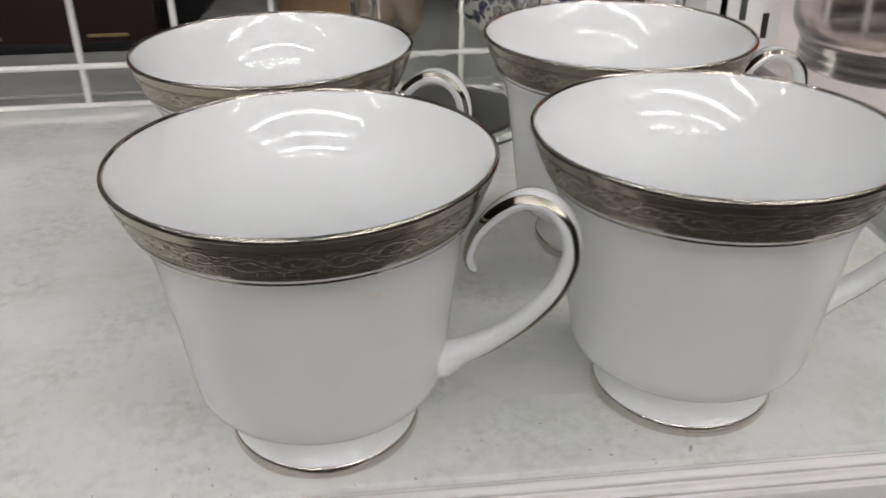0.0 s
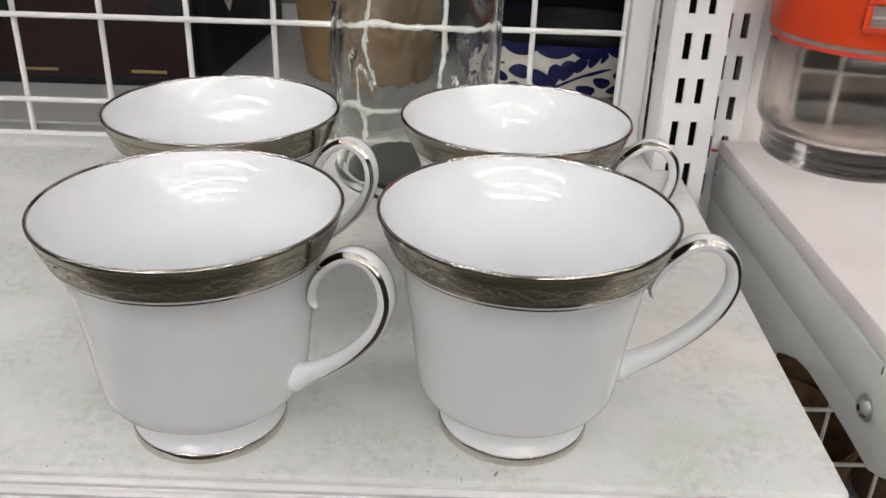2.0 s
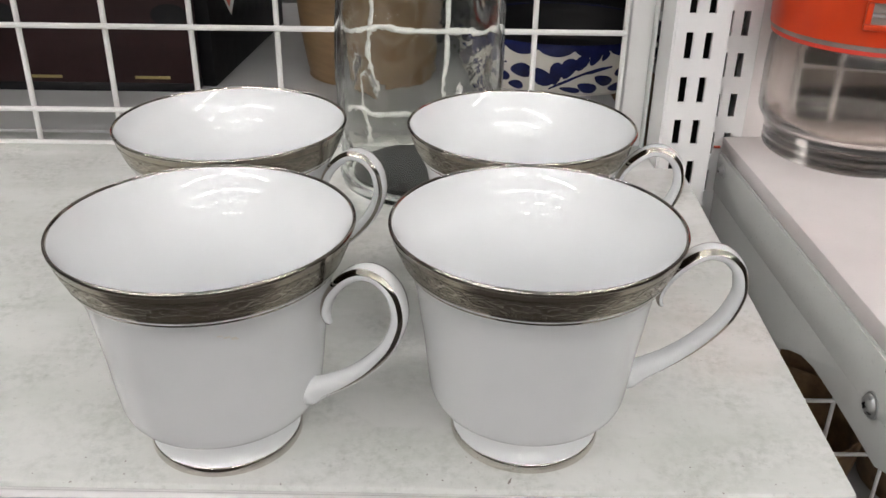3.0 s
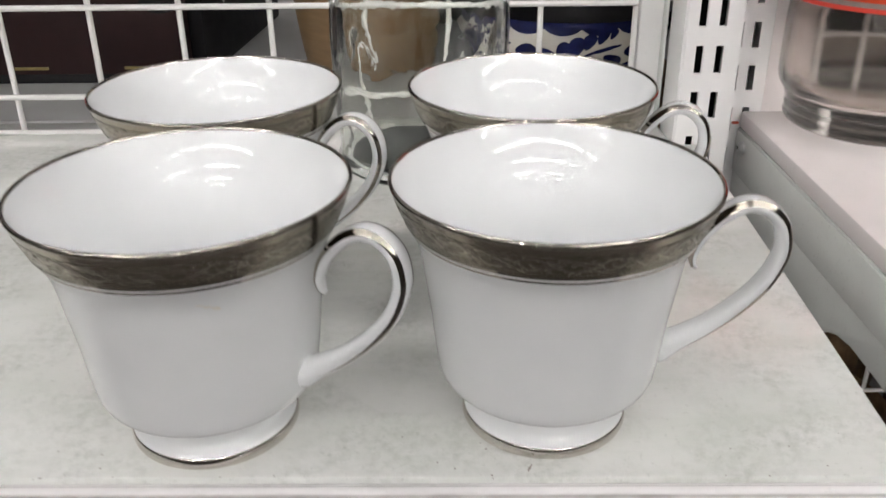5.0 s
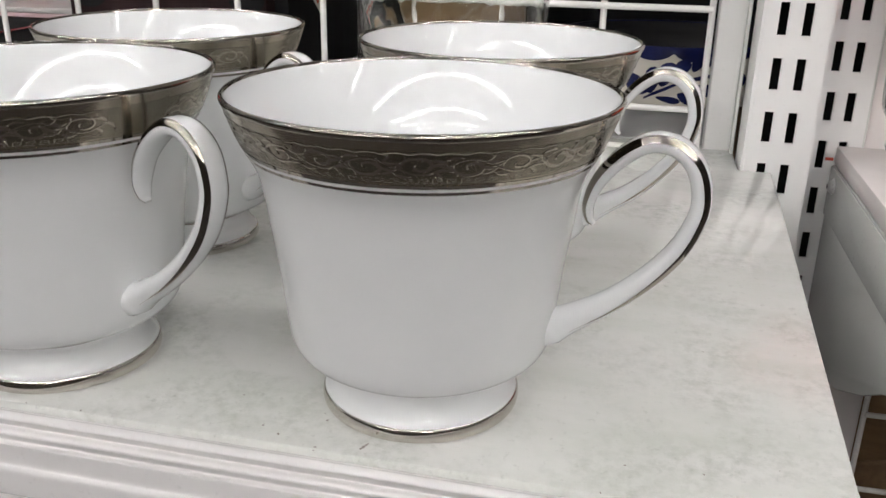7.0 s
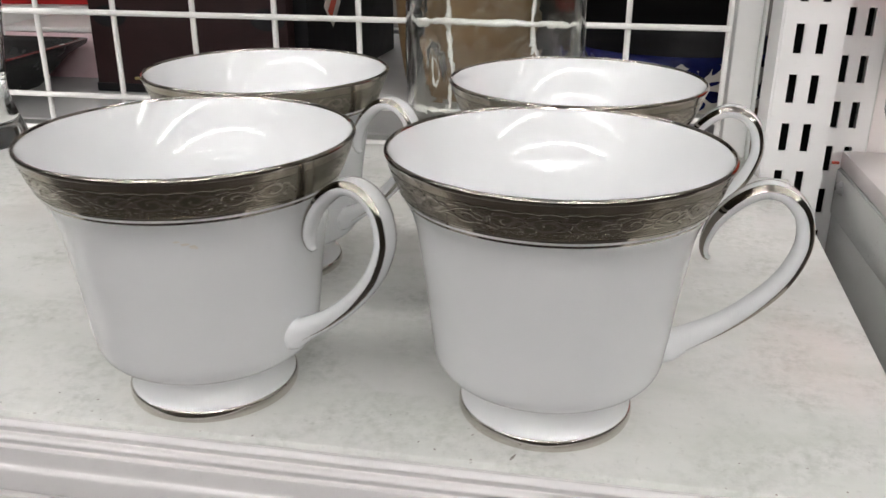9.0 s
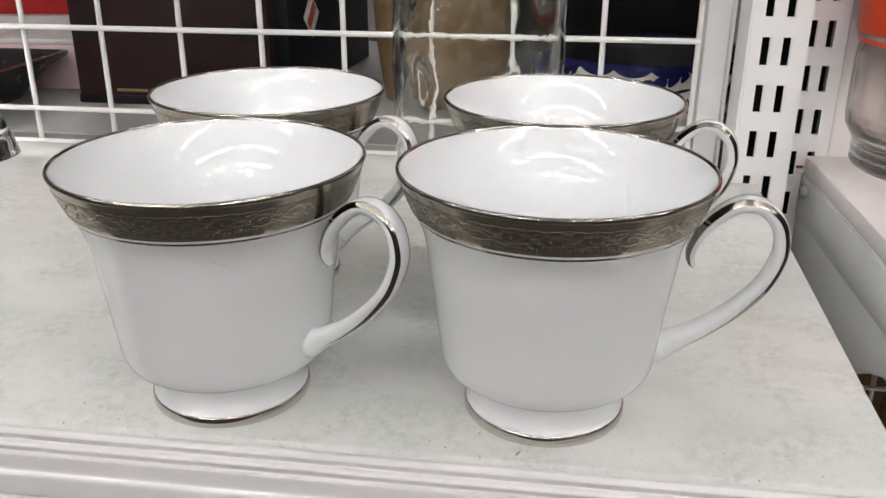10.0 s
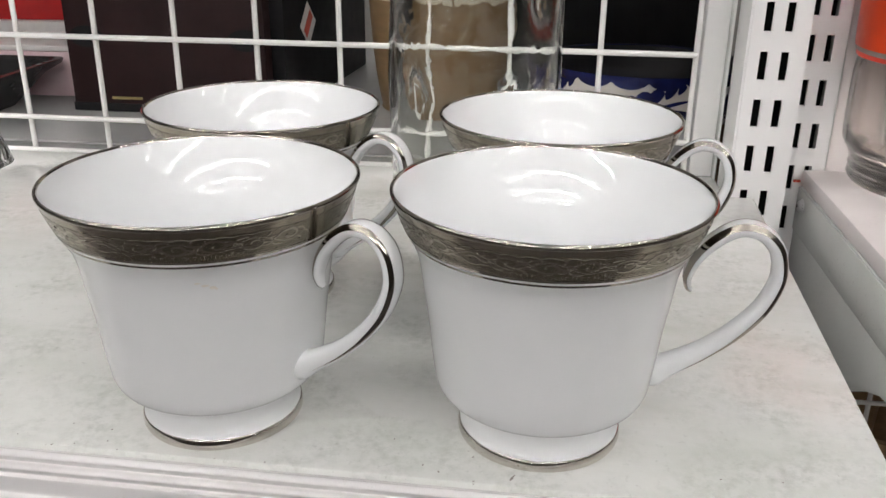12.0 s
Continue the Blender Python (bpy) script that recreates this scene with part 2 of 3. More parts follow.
def extruded(outline, axis, lo, hi, bevel=0.0):
    """A plate from an outline in the two other axes, between lo and hi on the axis."""
    bm = bmesh.new()
    def at(p, v):
        return {"x": (v, p[0], p[1]), "y": (p[0], v, p[1]), "z": (p[0], p[1], v)}[axis]
    a = [bm.verts.new(at(p, lo)) for p in outline]
    b = [bm.verts.new(at(p, hi)) for p in outline]
    bm.faces.new(a)
    bm.faces.new(b[::-1])
    for k in range(len(a)):
        l = (k + 1) % len(a)
        bm.faces.new((a[k], a[l], b[l], b[k]))
    if bevel:
        bmesh.ops.recalc_face_normals(bm, faces=bm.faces)
        bmesh.ops.bevel(bm, geom=[e for e in bm.edges if e.calc_face_angle(0) > 0.8], offset=bevel, segments=2, affect="EDGES", profile=0.5)
    return bm


# ---- the room, closed all round ----
ROOM = (-10.5, 10.5, -22.0, 6.0, -1.15, 3.2)


def room():
    x0, x1, y0, y1, z0, z1 = ROOM
    t = 0.1
    for name, box, mat in (
        ("floor", (x0, x1, y0, y1, z0 - t, z0), FLOOR),
        ("ceiling", (x0, x1, y0, y1, z1, z1 + t), CEILING),
        ("wall_south", (x0 - t, x1 + t, y0 - t, y0, z0 - t, z1 + t), WALL_GREY),
        ("wall_north", (x0 - t, x1 + t, y1, y1 + t, z0 - t, z1 + t), WALL_GREY),
        ("wall_west", (x0 - t, x0, y0, y1, z0 - t, z1 + t), WALL_GREY),
        # Unseen wall, added and sized to hold tube light off the cup fronts.
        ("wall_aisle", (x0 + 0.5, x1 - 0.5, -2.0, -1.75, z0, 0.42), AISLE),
        ("wall_east", (x1, x1 + t, y0, y1, z0 - t, z1 + t), WALL_GREY),
    ):
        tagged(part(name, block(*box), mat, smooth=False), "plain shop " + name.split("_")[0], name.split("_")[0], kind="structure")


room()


def ceiling_lights():
    """Rows of bare linear tubes under white battens."""
    first = thing("ceiling_light", "white batten with one long bare fluorescent tube", "ceiling light", (0, 0, ROOM[5]), group="rows of ceiling tubes")
    part("housing", block(-2.45, 2.45, -0.06, 0.06, -0.04, 0.0, 0.004), POST_WHITE, first)
    part("tube", rod((-2.4, 0, -0.090), (2.4, 0, -0.090), 0.011, 12), GLOW, first, "glowing white tube")
    spots = [(x, y) for y in (-12.5, -9.6, -7.6, -5.7, -3.8, -1.9, 0.0, 2.2, 4.4) for x in (-2.75, 2.75)]
    first.matrix_basis = pose(*spots[0], ROOM[5])
    for x, y in spots[1:]:
        copy_thing(first, pose(x, y, ROOM[5]))


ceiling_lights()


# ---- the shelf that carries the cups ----
SHELF_BACK = 0.298


def front_y(x):
    return -0.0295 - 0.012 * (x + 0.05)


def right_x(y):
    return 0.1548 + 0.045 * y


def cup_shelf():
    shelf = thing("display_shelf", "scuffed white metal shop shelf with a ribbed front edge", "shelf")
    xl = -0.75
    top = [(xl, front_y(xl)), (right_x(-0.03), front_y(0.154)), (right_x(0.247), 0.247), (0.150, 0.2475), (0.150, SHELF_BACK), (xl, SHELF_BACK)]
    part("deck", extruded(top, "z", -0.022, 0.0, 0.0013), SHELF_WHITE, shelf)
    # front trim: shallow groove behind the deck's rolled edge, two rounded ribs, an apron and a lower lip
    prof = spline([(-0.0001, -0.0024), (-0.0007, -0.0018), (-0.0015, -0.0016), (-0.0022, -0.0014), (-0.0029, -0.0008), (-0.0036, -0.0006), (-0.0044, -0.0008), (-0.0050, -0.0013), (-0.0052, -0.0018), (-0.0049, -0.0024),
                   (-0.0043, -0.0034), (-0.0037, -0.0044), (-0.0041, -0.0047), (-0.0052, -0.0047), (-0.0060, -0.0050), (-0.0062, -0.0055), (-0.0059, -0.0061), (-0.0053, -0.0070), (-0.0047, -0.0080), (-0.0050, -0.0084), (-0.0059, -0.0085), (-0.0062, -0.0089),
                   (-0.0062, -0.0110), (-0.0063, -0.0138), (-0.0069, -0.0146), (-0.0074, -0.0155), (-0.0075, -0.0175), (-0.0075, -0.0215), (-0.0072, -0.0228), (-0.0060, -0.0234), (-0.0060, -0.0240), (-0.0074, -0.0244), (-0.0076, -0.0270), (-0.0074, -0.047)], 4)
    bm = bmesh.new()
    xs = np.linspace(xl, right_x(-0.035) - 0.0005, 40)
    cols = [[bm.verts.new((x, front_y(x) + p[0], p[1])) for p in prof] for x in xs]
    for a, b in zip(cols, cols[1:]):
        for k in range(len(prof) - 1):
            bm.faces.new((a[k], a[k + 1], b[k + 1], b[k]))
    end = [bm.verts.new((xs[-1], front_y(xs[-1]), z)) for z in (-0.047, -0.0006)]
    bm.faces.new(cols[-1] + end)
    part("front_trim", bm, TRIM_WHITE, shelf, "ribbed white front edge", angle=50)
    # side bracket whose rounded nose shows under the corner
    nose = [(0.24, -0.008), (-0.020, -0.008), (-0.034, -0.006), (-0.040, -0.012), (-0.0425, -0.022), (-0.041, -0.040), (-0.034, -0.058), (-0.010, -0.072), (0.24, -0.085)]
    x = right_x(-0.03) + 0.0020
    part("side_bracket", extruded(nose, "x", x, x + 0.0022, 0.0006), POST_WHITE, shelf, "white bent metal side bracket")
    return shelf


cup_shelf()


def shelf_marks():
    """A small dark scuff in front of the cup and crumbs along the front edge."""
    rng = random.Random(4)
    bm = bmesh.new()
    for dx, dy, s in ((0, 0, 0.0007), (0.0004, 0.0009, 0.0005), (-0.0004, -0.0008, 0.0005), (0.0007, 0.0015, 0.0003)):
        own = bmesh.new()
        bmesh.ops.create_icosphere(own, subdivisions=1, radius=s)
        for v in own.verts:
            v.co = (v.co.x * 0.7, v.co.y, v.co.z * 0.12)
        join(bm, own, Matrix.Translation((0.0438 + dx, -0.0271 + dy, 0.0001)))
    tagged(part("scuff_mark", bm, GREY_SEAL), "small dark scuff on the white shelf", "scuff", kind="stuff")
    bm = bmesh.new()
    for k in range(46):
        x = rng.uniform(-0.20, 0.152)
        y = front_y(x) + rng.choice((rng.uniform(-0.0010, 0.0006), rng.uniform(0.0, 0.02)))
        if k > 30:
            x, y = rng.uniform(-0.2, 0.15), rng.uniform(-0.02, 0.2)
        s = rng.uniform(0.00010, 0.00030)
        own = bmesh.new()
        bmesh.ops.create_icosphere(own, subdivisions=1, radius=s)
        for v in own.verts:
            v.co = (v.co.x * rng.uniform(0.6, 2.2), v.co.y, v.co.z * 0.4)
        join(bm, own, Matrix.Translation((x, y, 0.0001)) @ Matrix.Rotation(rng.uniform(0, 3), 4, "Z"))
    tagged(part("dust_crumbs", bm, GREY_SEAL), "dark dust and crumbs on the white shelf", "dust", kind="stuff")


shelf_marks()


# ---- wire grid behind the shelf ----
PITCH = 0.0510
GRID_Y = 0.2795


def wire_grid(name, label, xs, zs, y, r=0.0016):
    grid = thing(name, label, "wire grid")
    x0, x1, z0, z1 = min(xs), max(xs), min(zs), max(zs)
    up = part("vertical_wire", rod((0, 0, 0), (0, 0, z1 - z0), r, 10), WIRE_WHITE, grid)
    across = part("horizontal_wire", rod((0, 0, 0), (x1 - x0, 0, 0), r, 10), WIRE_WHITE, grid)
    for k, x in enumerate(xs):
        o = up if k == 0 else new("vertical_wire", up.data)
        o.parent = grid
        o.location = (x, y, z0)
    for k, z in enumerate(zs):
        o = across if k == 0 else new("horizontal_wire", across.data)
        o.parent = grid
        o.location = (x0, y - 1.7 * r, z)
    return grid


wire_grid("wire_grid", "white coated wire grid back panel", [0.1305] + [0.0766 - PITCH * k for k in range(16)], [0.0007] + [0.0222 + PITCH * k for k in range(7)], GRID_Y, 0.0017)
wire_grid("wire_grid", "white coated wire grid behind the neighbouring bay", [0.2450] + [0.322 + PITCH * k - PITCH for k in range(8)], [-0.204 + PITCH * k for k in range(-4, 10)], 0.2960)


# ---- uprights ----
def upright(x0, x1, y0, depth, slots_x, z_ref, label):
    post = thing("upright_post", label, "shelf post")
    z0, z1 = -1.149, 0.62
    sw, sh, t = 0.0041, 0.0150, 0.0016
    xs = sorted([x0, x1] + [s + d for s in slots_x for d in (-sw / 2, sw / 2)])
    k0 = int((z_ref + 0.30) / 0.0256)
    mids = [z_ref - 0.0256 * k for k in range(-8, k0)]
    zs = sorted([z0, z1] + [m + d for m in mids for d in (-sh / 2, sh / 2)])
    bm = bmesh.new()
    def hole(i, j):
        cx, cz = (xs[i] + xs[i + 1]) / 2, (zs[j] + zs[j + 1]) / 2
        return any(abs(cx - s) < sw / 2 for s in slots_x) and any(abs(cz - m) < sh / 2 for m in mids)
    grid = {}
    for lay, y in enumerate((y0, y0 + t)):
        for i, x in enumerate(xs):
            for j, z in enumerate(zs):
                grid[lay, i, j] = bm.verts.new((x, y, z))
    for i in range(len(xs) - 1):
        for j in range(len(zs) - 1):
            if hole(i, j):
                continue
            for lay in (0, 1):
                bm.faces.new([grid[lay, a, b] for a, b in ((i, j), (i + 1, j), (i + 1, j + 1), (i, j + 1))])
            for (a, b), (c, d), (di, dj) in (((i, j), (i + 1, j), (0, -1)), ((i, j + 1), (i + 1, j + 1), (0, 1)), ((i, j), (i, j + 1), (-1, 0)), ((i + 1, j), (i + 1, j + 1), (1, 0))):
                ni, nj = i + di, j + dj
                if not (0 <= ni < len(xs) - 1 and 0 <= nj < len(zs) - 1) or hole(ni, nj):
                    bm.faces.new((grid[0, a, b], grid[0, c, d], grid[1, c, d], grid[1, a, b]))
    part("slotted_face", bm, POST_WHITE, post, "white face with two rows of slots", smooth=False)
    part("side_wall", block(x0 - 0.0012, x0, y0 + 0.0012, y0 + depth, z0, z1), POST_WHITE, post, smooth=False)
    part("side_wall", block(x1, x1 + 0.0012, y0 + 0.0012, y0 + depth, z0, z1), POST_WHITE, post, smooth=False)
    # Post's inner back is coloured black to stand for shade behind the slots.
    part("shade_back_wall", block(x0, x1, y0 + depth - 0.0012, y0 + depth, z0, z1), BOX_BLACK, post, smooth=False)
    return post


upright(0.1525, 0.1818, 0.2500, 0.030, (0.1607, 0.1716), 0.0984, "white slotted steel shelf post beside the shelf end")
upright(0.1868, 0.2135, 0.2905, 0.028, (0.1950, 0.2052), 0.1025, "white slotted steel post of the neighbouring bay")


def edge_strip():
    ob = thing("edge_strip", "flat white metal strip between grid and post", "metal strip")
    part("strip", block(0.1345, 0.1480, 0.2850, 0.2990, -0.02, 0.62, 0.001), POST_WHITE, ob)
    part("lip", block(0.1480, 0.1495, 0.2790, 0.3000, -0.02, 0.62, 0.0004), BRACKET_GREY, ob)
    ob = thing("edge_strip", "flat warm white metal strip beside the neighbouring bay's post", "metal strip")
    part("strip", block(0.2170, 0.2440, 0.3000, 0.3110, -0.30, 0.62, 0.001), RIGHT_WHITE, ob)
    part("lip", block(0.2150, 0.2168, 0.2960, 0.3120, -0.30, 0.62, 0.0004), BRACKET_GREY, ob)
    tick = thing("red_tag", "tiny red plastic tag on the post", "tag")
    part("tag", block(0.1975, 0.2015, 0.2885, 0.2902, -0.0024, -0.0010, 0.0002), LABEL_RED, tick)


edge_strip()


# ---- neighbouring shelf ----
RZ = 0.006


def right_shelf():
    shelf = thing("neighbour_shelf", "white metal shelf of the next bay on a grey side bracket", "shelf")
    part("deck", block(0.2018, 0.75, 0.030, 0.288, RZ - 0.0098, RZ, 0.0010), RIGHT_WHITE, shelf)
    # side bracket with a rounded nose
    side = [(0.289, -0.0042), (0.034, -0.0042), (0.026, -0.0065), (0.0195, -0.012), (0.0150, -0.020), (0.0130, -0.030), (0.0185, -0.038), (0.0300, -0.0455), (0.0400, -0.0500), (0.060, -0.0485), (0.085, -0.0475), (0.108, -0.0475), (0.122, -0.0500), (0.137, -0.0565), (0.163, -0.0720), (0.200, -0.090), (0.289, -0.118)]
    part("side_bracket", extruded(side, "x", 0.2018, 0.2042, 0.0007), BRACKET_GREY, shelf, "grey painted side bracket")
    arm = [(0.288, -0.0048), (0.042, -0.0048), (0.034, -0.012), (0.031, -0.022), (0.036, -0.0285), (0.07, -0.0300), (0.20, -0.0310), (0.288, -0.0310)]
    part("bracket_arm", extruded(arm, "x", 0.2008, 0.2016, 0.0003), BRACKET_GREY, shelf)
    for y, z, r in ((0.0520, -0.0275, 0.0050), (0.2745, -0.0125, 0.0036)):
        bm = lathe([(0, 0.0026), (r * 0.5, 0.0024), (r * 0.8, 0.0017), (r * 0.96, 0.0006), (r, 0.0), (r * 1.18, 0.0), (r * 1.18, -0.0012), (0, -0.0012)], 28)
        bmesh.ops.transform(bm, matrix=Matrix.Translation((0.2002, y, z)) @ Matrix.Rotation(radians(-90), 4, "Y"), verts=bm.verts)
        part("screw", bm, STEEL, shelf, "domed zinc screw head")
        # Thin black cross laid on the dome draws the driver recess's shade.
        bm = block(-r * 0.3, r * 0.3, -r * 0.09, r * 0.09, 0, 0.0004)
        join(bm, block(-r * 0.09, r * 0.09, -r * 0.3, r * 0.3, 0, 0.0004))
        bmesh.ops.transform(bm, matrix=Matrix.Translation((0.1979, y, z)) @ Matrix.Rotation(radians(-90), 4, "Y"), verts=bm.verts)
        part("recess_shade_cross", bm, BOX_BLACK, shelf)
    # price rail along the front
    prof = [(0.030, RZ - 0.001), (0.022, RZ - 0.002), (0.019, RZ - 0.008), (0.0205, RZ - 0.011), (0.017, RZ - 0.014), (0.016, RZ - 0.040), (0.020, RZ - 0.046), (0.030, RZ - 0.044)]
    part("price_rail", extruded(prof, "x", 0.2048, 0.75, 0.0006), POST_WHITE, shelf, "white price rail")
    part("scratch", block(0.2004, 0.2008, 0.0475, 0.0485, -0.0085, -0.0050), GREY_SEAL, shelf)
    part("scratch", block(0.2012, 0.2017, 0.0302, 0.0312, -0.012, -0.0070), GREY_SEAL, shelf)


right_shelf()


# ---- china cups ----
OUTER = [(0.0456, 0.0782), (0.0447, 0.0757), (0.0436, 0.0728), (0.0423, 0.0695), (0.0404, 0.0655), (0.0388, 0.0622), (0.0374, 0.0572), (0.0362, 0.0489), (0.0347, 0.0385), (0.0338, 0.0300),
         (0.0330, 0.0235), (0.0323, 0.0192), (0.0307, 0.0163), (0.0277, 0.0143), (0.0246, 0.0131), (0.0222, 0.0121)]
FOOT = [(0.0222, 0.0121), (0.0216, 0.0109), (0.0215, 0.0096), (0.0218, 0.0082), (0.0224, 0.0067), (0.0232, 0.0054), (0.0240, 0.0043), (0.0246, 0.0037), (0.0246, 0.0025), (0.0244, 0.0012), (0.0242, 0.0002), (0.0234, 0.0), (0.0226, 0.0004), (0.0212, 0.0040), (0.0195, 0.0080), (0.0, 0.0086)]
INNER = [(0.0, 0.0132), (0.012, 0.0134), (0.0205, 0.0143), (0.0262, 0.0165), (0.0293, 0.0205), (0.0315, 0.0262), (0.0330, 0.0340), (0.0344, 0.0430), (0.0357, 0.0520), (0.0374, 0.0600), (0.0390, 0.0650), (0.0409, 0.0700),
         (0.0428, 0.0745), (0.0447, 0.0786)]


OUT_FINE = [tuple(p) for p in spline(OUTER, 4)]


def fine_radius(z):
    return float(np.interp(z, [p[1] for p in OUT_FINE][::-1], [p[0] for p in OUT_FINE][::-1]))


def skin(z0, z1, lift, steps=6):
    """A thin band laid on the cup's outside."""
    zs = np.linspace(z0, z1, steps)
    outer = [(fine_radius(z) + lift, z) for z in zs]
    return [(fine_radius(z0) - 0.0004, z0)] + outer + [(fine_radius(z1) - 0.0004, z1)]


def ribbon(bm, path, width, lift):
    """A raised ridge that follows (angle, z) points on the band."""
    prev = None
    pts = [np.array(p, float) for p in path]
    for k, p in enumerate(pts):
        q, o = pts[min(k + 1, len(pts) - 1)], pts[max(k - 1, 0)]
        r = fine_radius(p[1])
        d = np.array([(q[0] - o[0]) * r, q[1] - o[1]])
        d /= max(np.linalg.norm(d), 1e-9)
        nrm = np.array([-d[1] / r, d[0]])
        w = width(k / (len(pts) - 1)) / 2
        ring = []
        for side, h in ((-1, 0.0), (0, lift), (1, 0.0)):
            a, z = p + nrm * w * side
            rr = fine_radius(z) + 0.00013 + h
            ring.append(bm.verts.new((rr * math.cos(a), rr * math.sin(a), z)))
        if prev:
            bm.faces.new((prev[0], ring[0], ring[1], prev[1]))
            bm.faces.new((prev[1], ring[1], ring[2], prev[2]))
        prev = ring


def scroll_relief():
    """Leafy scrolls, a key fret and a lobed edge, polished and barely raised on the etched ground."""
    bm = bmesh.new()
    r = 0.0423
    a0, a1 = radians(13), radians(347)
    n = 26
    pitch = (a1 - a0) / n
    zc, lo, hi = 0.0725, 0.0703, 0.0748
    def taper(thin, wide):
        return lambda u: thin + (wide - thin) * math.sin(math.pi * min(1, u * 0.9 + 0.1))
    stem = [(a0 + (a1 - a0) * k / 360, zc + 0.0016 * math.sin(math.pi * n * k / 360)) for k in range(361)]
    ribbon(bm, stem, lambda u: 0.0004, 0.00008)
    leaves = ((0.26, 0.0010, 0.55, 0.0044), (0.42, -0.0002, 0.15, 0.0046), (-0.34, -0.0010, 2.5, 0.0040), (-0.46, 0.0006, 2.9, 0.0044), (0.20, -0.0015, -0.15, 0.0036), (-0.16, 0.0019, 2.6, 0.0030))
    for k in range(n):
        up = 1 if k % 2 == 0 else -1
        c = a0 + pitch * (k + 0.5)
        cz = zc - up * 0.0002
        spiral = []
        for s in range(30):
            u = s / 29
            rad = 0.0021 * (1 - 0.80 * u)
            ang = math.pi * (0.9 + 2.3 * u) * up
            spiral.append((c + rad * math.cos(ang) / r * 1.7, cz + rad * math.sin(ang)))
        ribbon(bm, spiral, taper(0.0003, 0.0008), 0.00011)
        for da, dz, tilt, ln in leaves:
            leaf = []
            for s in range(7):
                u = s / 6
                bend = tilt + 0.9 * u
                leaf.append((c + da * pitch + 1.25 * ln * u * math.cos(bend) / r, min(max(zc + up * (dz + ln * u * math.sin(bend) * 0.7), lo), hi)))
            ribbon(bm, leaf, taper(0.0001, 0.0007), 0.00010)
    m = 92
    step = (a1 - a0) / m
    for k in range(m):
        s = a0 + step * k
        z0, z1, z2 = 0.0691, 0.0695, 0.06995
        fret = [(s, z0), (s, z2), (s + step * 0.62, z2), (s + step * 0.62, z1), (s + step * 0.30, z1)]
        for p, q in zip(fret, fret[1:]):
            ribbon(bm, [p, q], lambda u: 0.00014, 0.00004)
        ribbon(bm, [(s, z0), (s + step, z0)], lambda u: 0.00014, 0.00004)
    lobes = [(a0 + (a1 - a0) * k / 420, 0.0751 + 0.00040 * abs(math.sin(math.pi * 50 * k / 420))) for k in range(421)]
    ribbon(bm, lobes, lambda u: 0.00024, 0.00006)
    return bm


def handle_mesh(body=True, sides=(-1, 1)):
    """Looped ribbon handle in the x-z plane. body: the china; otherwise the two platinum lines on its outer corners."""
    path = [(0.0412, 0.0516, 0.0010, 0.0009), (0.0401, 0.0530, 0.0018, 0.0019), (0.0398, 0.0566, 0.0026, 0.0027), (0.0420, 0.0625, 0.0034, 0.0033), (0.0467, 0.0681, 0.0040, 0.0036), (0.0522, 0.0714, 0.0042, 0.0037), (0.0576, 0.0709, 0.0044, 0.0037),
            (0.0618, 0.0672, 0.0044, 0.0037), (0.0636, 0.0619, 0.0044, 0.0036), (0.0634, 0.0561, 0.0044, 0.0036), (0.0600, 0.0478, 0.0046, 0.0035), (0.0535, 0.0397, 0.0049, 0.0034), (0.0458, 0.0329, 0.0053, 0.0035),
            (0.0382, 0.0279, 0.0064, 0.0038), (0.0350, 0.0259, 0.0076, 0.0044), (0.0332, 0.0249, 0.0086, 0.0050), (0.0306, 0.0236, 0.0084, 0.0046)]
    pts = spline(path, 6)
    bm = bmesh.new()
    prev = first = None
    for k, p in enumerate(pts):
        a, b = pts[max(k - 1, 0)], pts[min(k + 1, len(pts) - 1)]
        d = np.array([b[0] - a[0], b[1] - a[1]])
        d /= np.linalg.norm(d)
        nx, nz = -d[1], d[0]
        t, w = p[2], p[3]
        sec = [(0.0, 0.50), (0.38, 0.49), (0.66, 0.42), (0.90, 0.22), (1.0, 0.0), (0.92, -0.25), (0.68, -0.42), (0.35, -0.50), (0.0, -0.50)]
        if body:
            sec = sec + [(-q[0], q[1]) for q in sec[-2:0:-1]]
        else:
            thin = min(1.0, 0.04 + max(0.0, p[1] - 0.0285) * 60)
            slim = min(1.0, max(0.0, (k - 16) / 26))
            wide = ((0.42, 0.485), (0.66, 0.42), (0.90, 0.22), (0.985, 0.03))
            sec = [(a + (c - a) * slim, b + (d - b) * slim) for (a, b), (c, d) in zip(wide, ((0.71, 0.405), (0.79, 0.35), (0.90, 0.235), (0.945, 0.13)))]
            sec = [(0.835 + (q - 0.835) * thin, 0.30 + (h - 0.30) * thin) for q, h in sec]
        def vert(q, lift=0.0):
            o = q[1] * t + (lift if q[1] > 0 else 0)
            return (p[0] + nx * o, q[0] * (w + lift), p[1] + nz * o)
        if body:
            ring = [bm.verts.new(vert(q)) for q in sec]
            if prev:
                for i in range(len(ring)):
                    j = (i + 1) % len(ring)
                    bm.faces.new((prev[i], ring[i], ring[j], prev[j]))
            else:
                first = ring
            prev = ring
        else:
            if p[0] < 0.0365 and p[1] < 0.03:
                break
            ring = []
            for s in sides:
                ring.append([bm.verts.new((v[0], v[1] * s, v[2])) for v in (vert(q, 0.00012) for q in sec)])
            if prev:
                for pr, rg in zip(prev, ring):
                    for i in range(len(rg) - 1):
                        bm.faces.new((pr[i], rg[i], rg[i + 1], pr[i + 1]))
            prev = ring
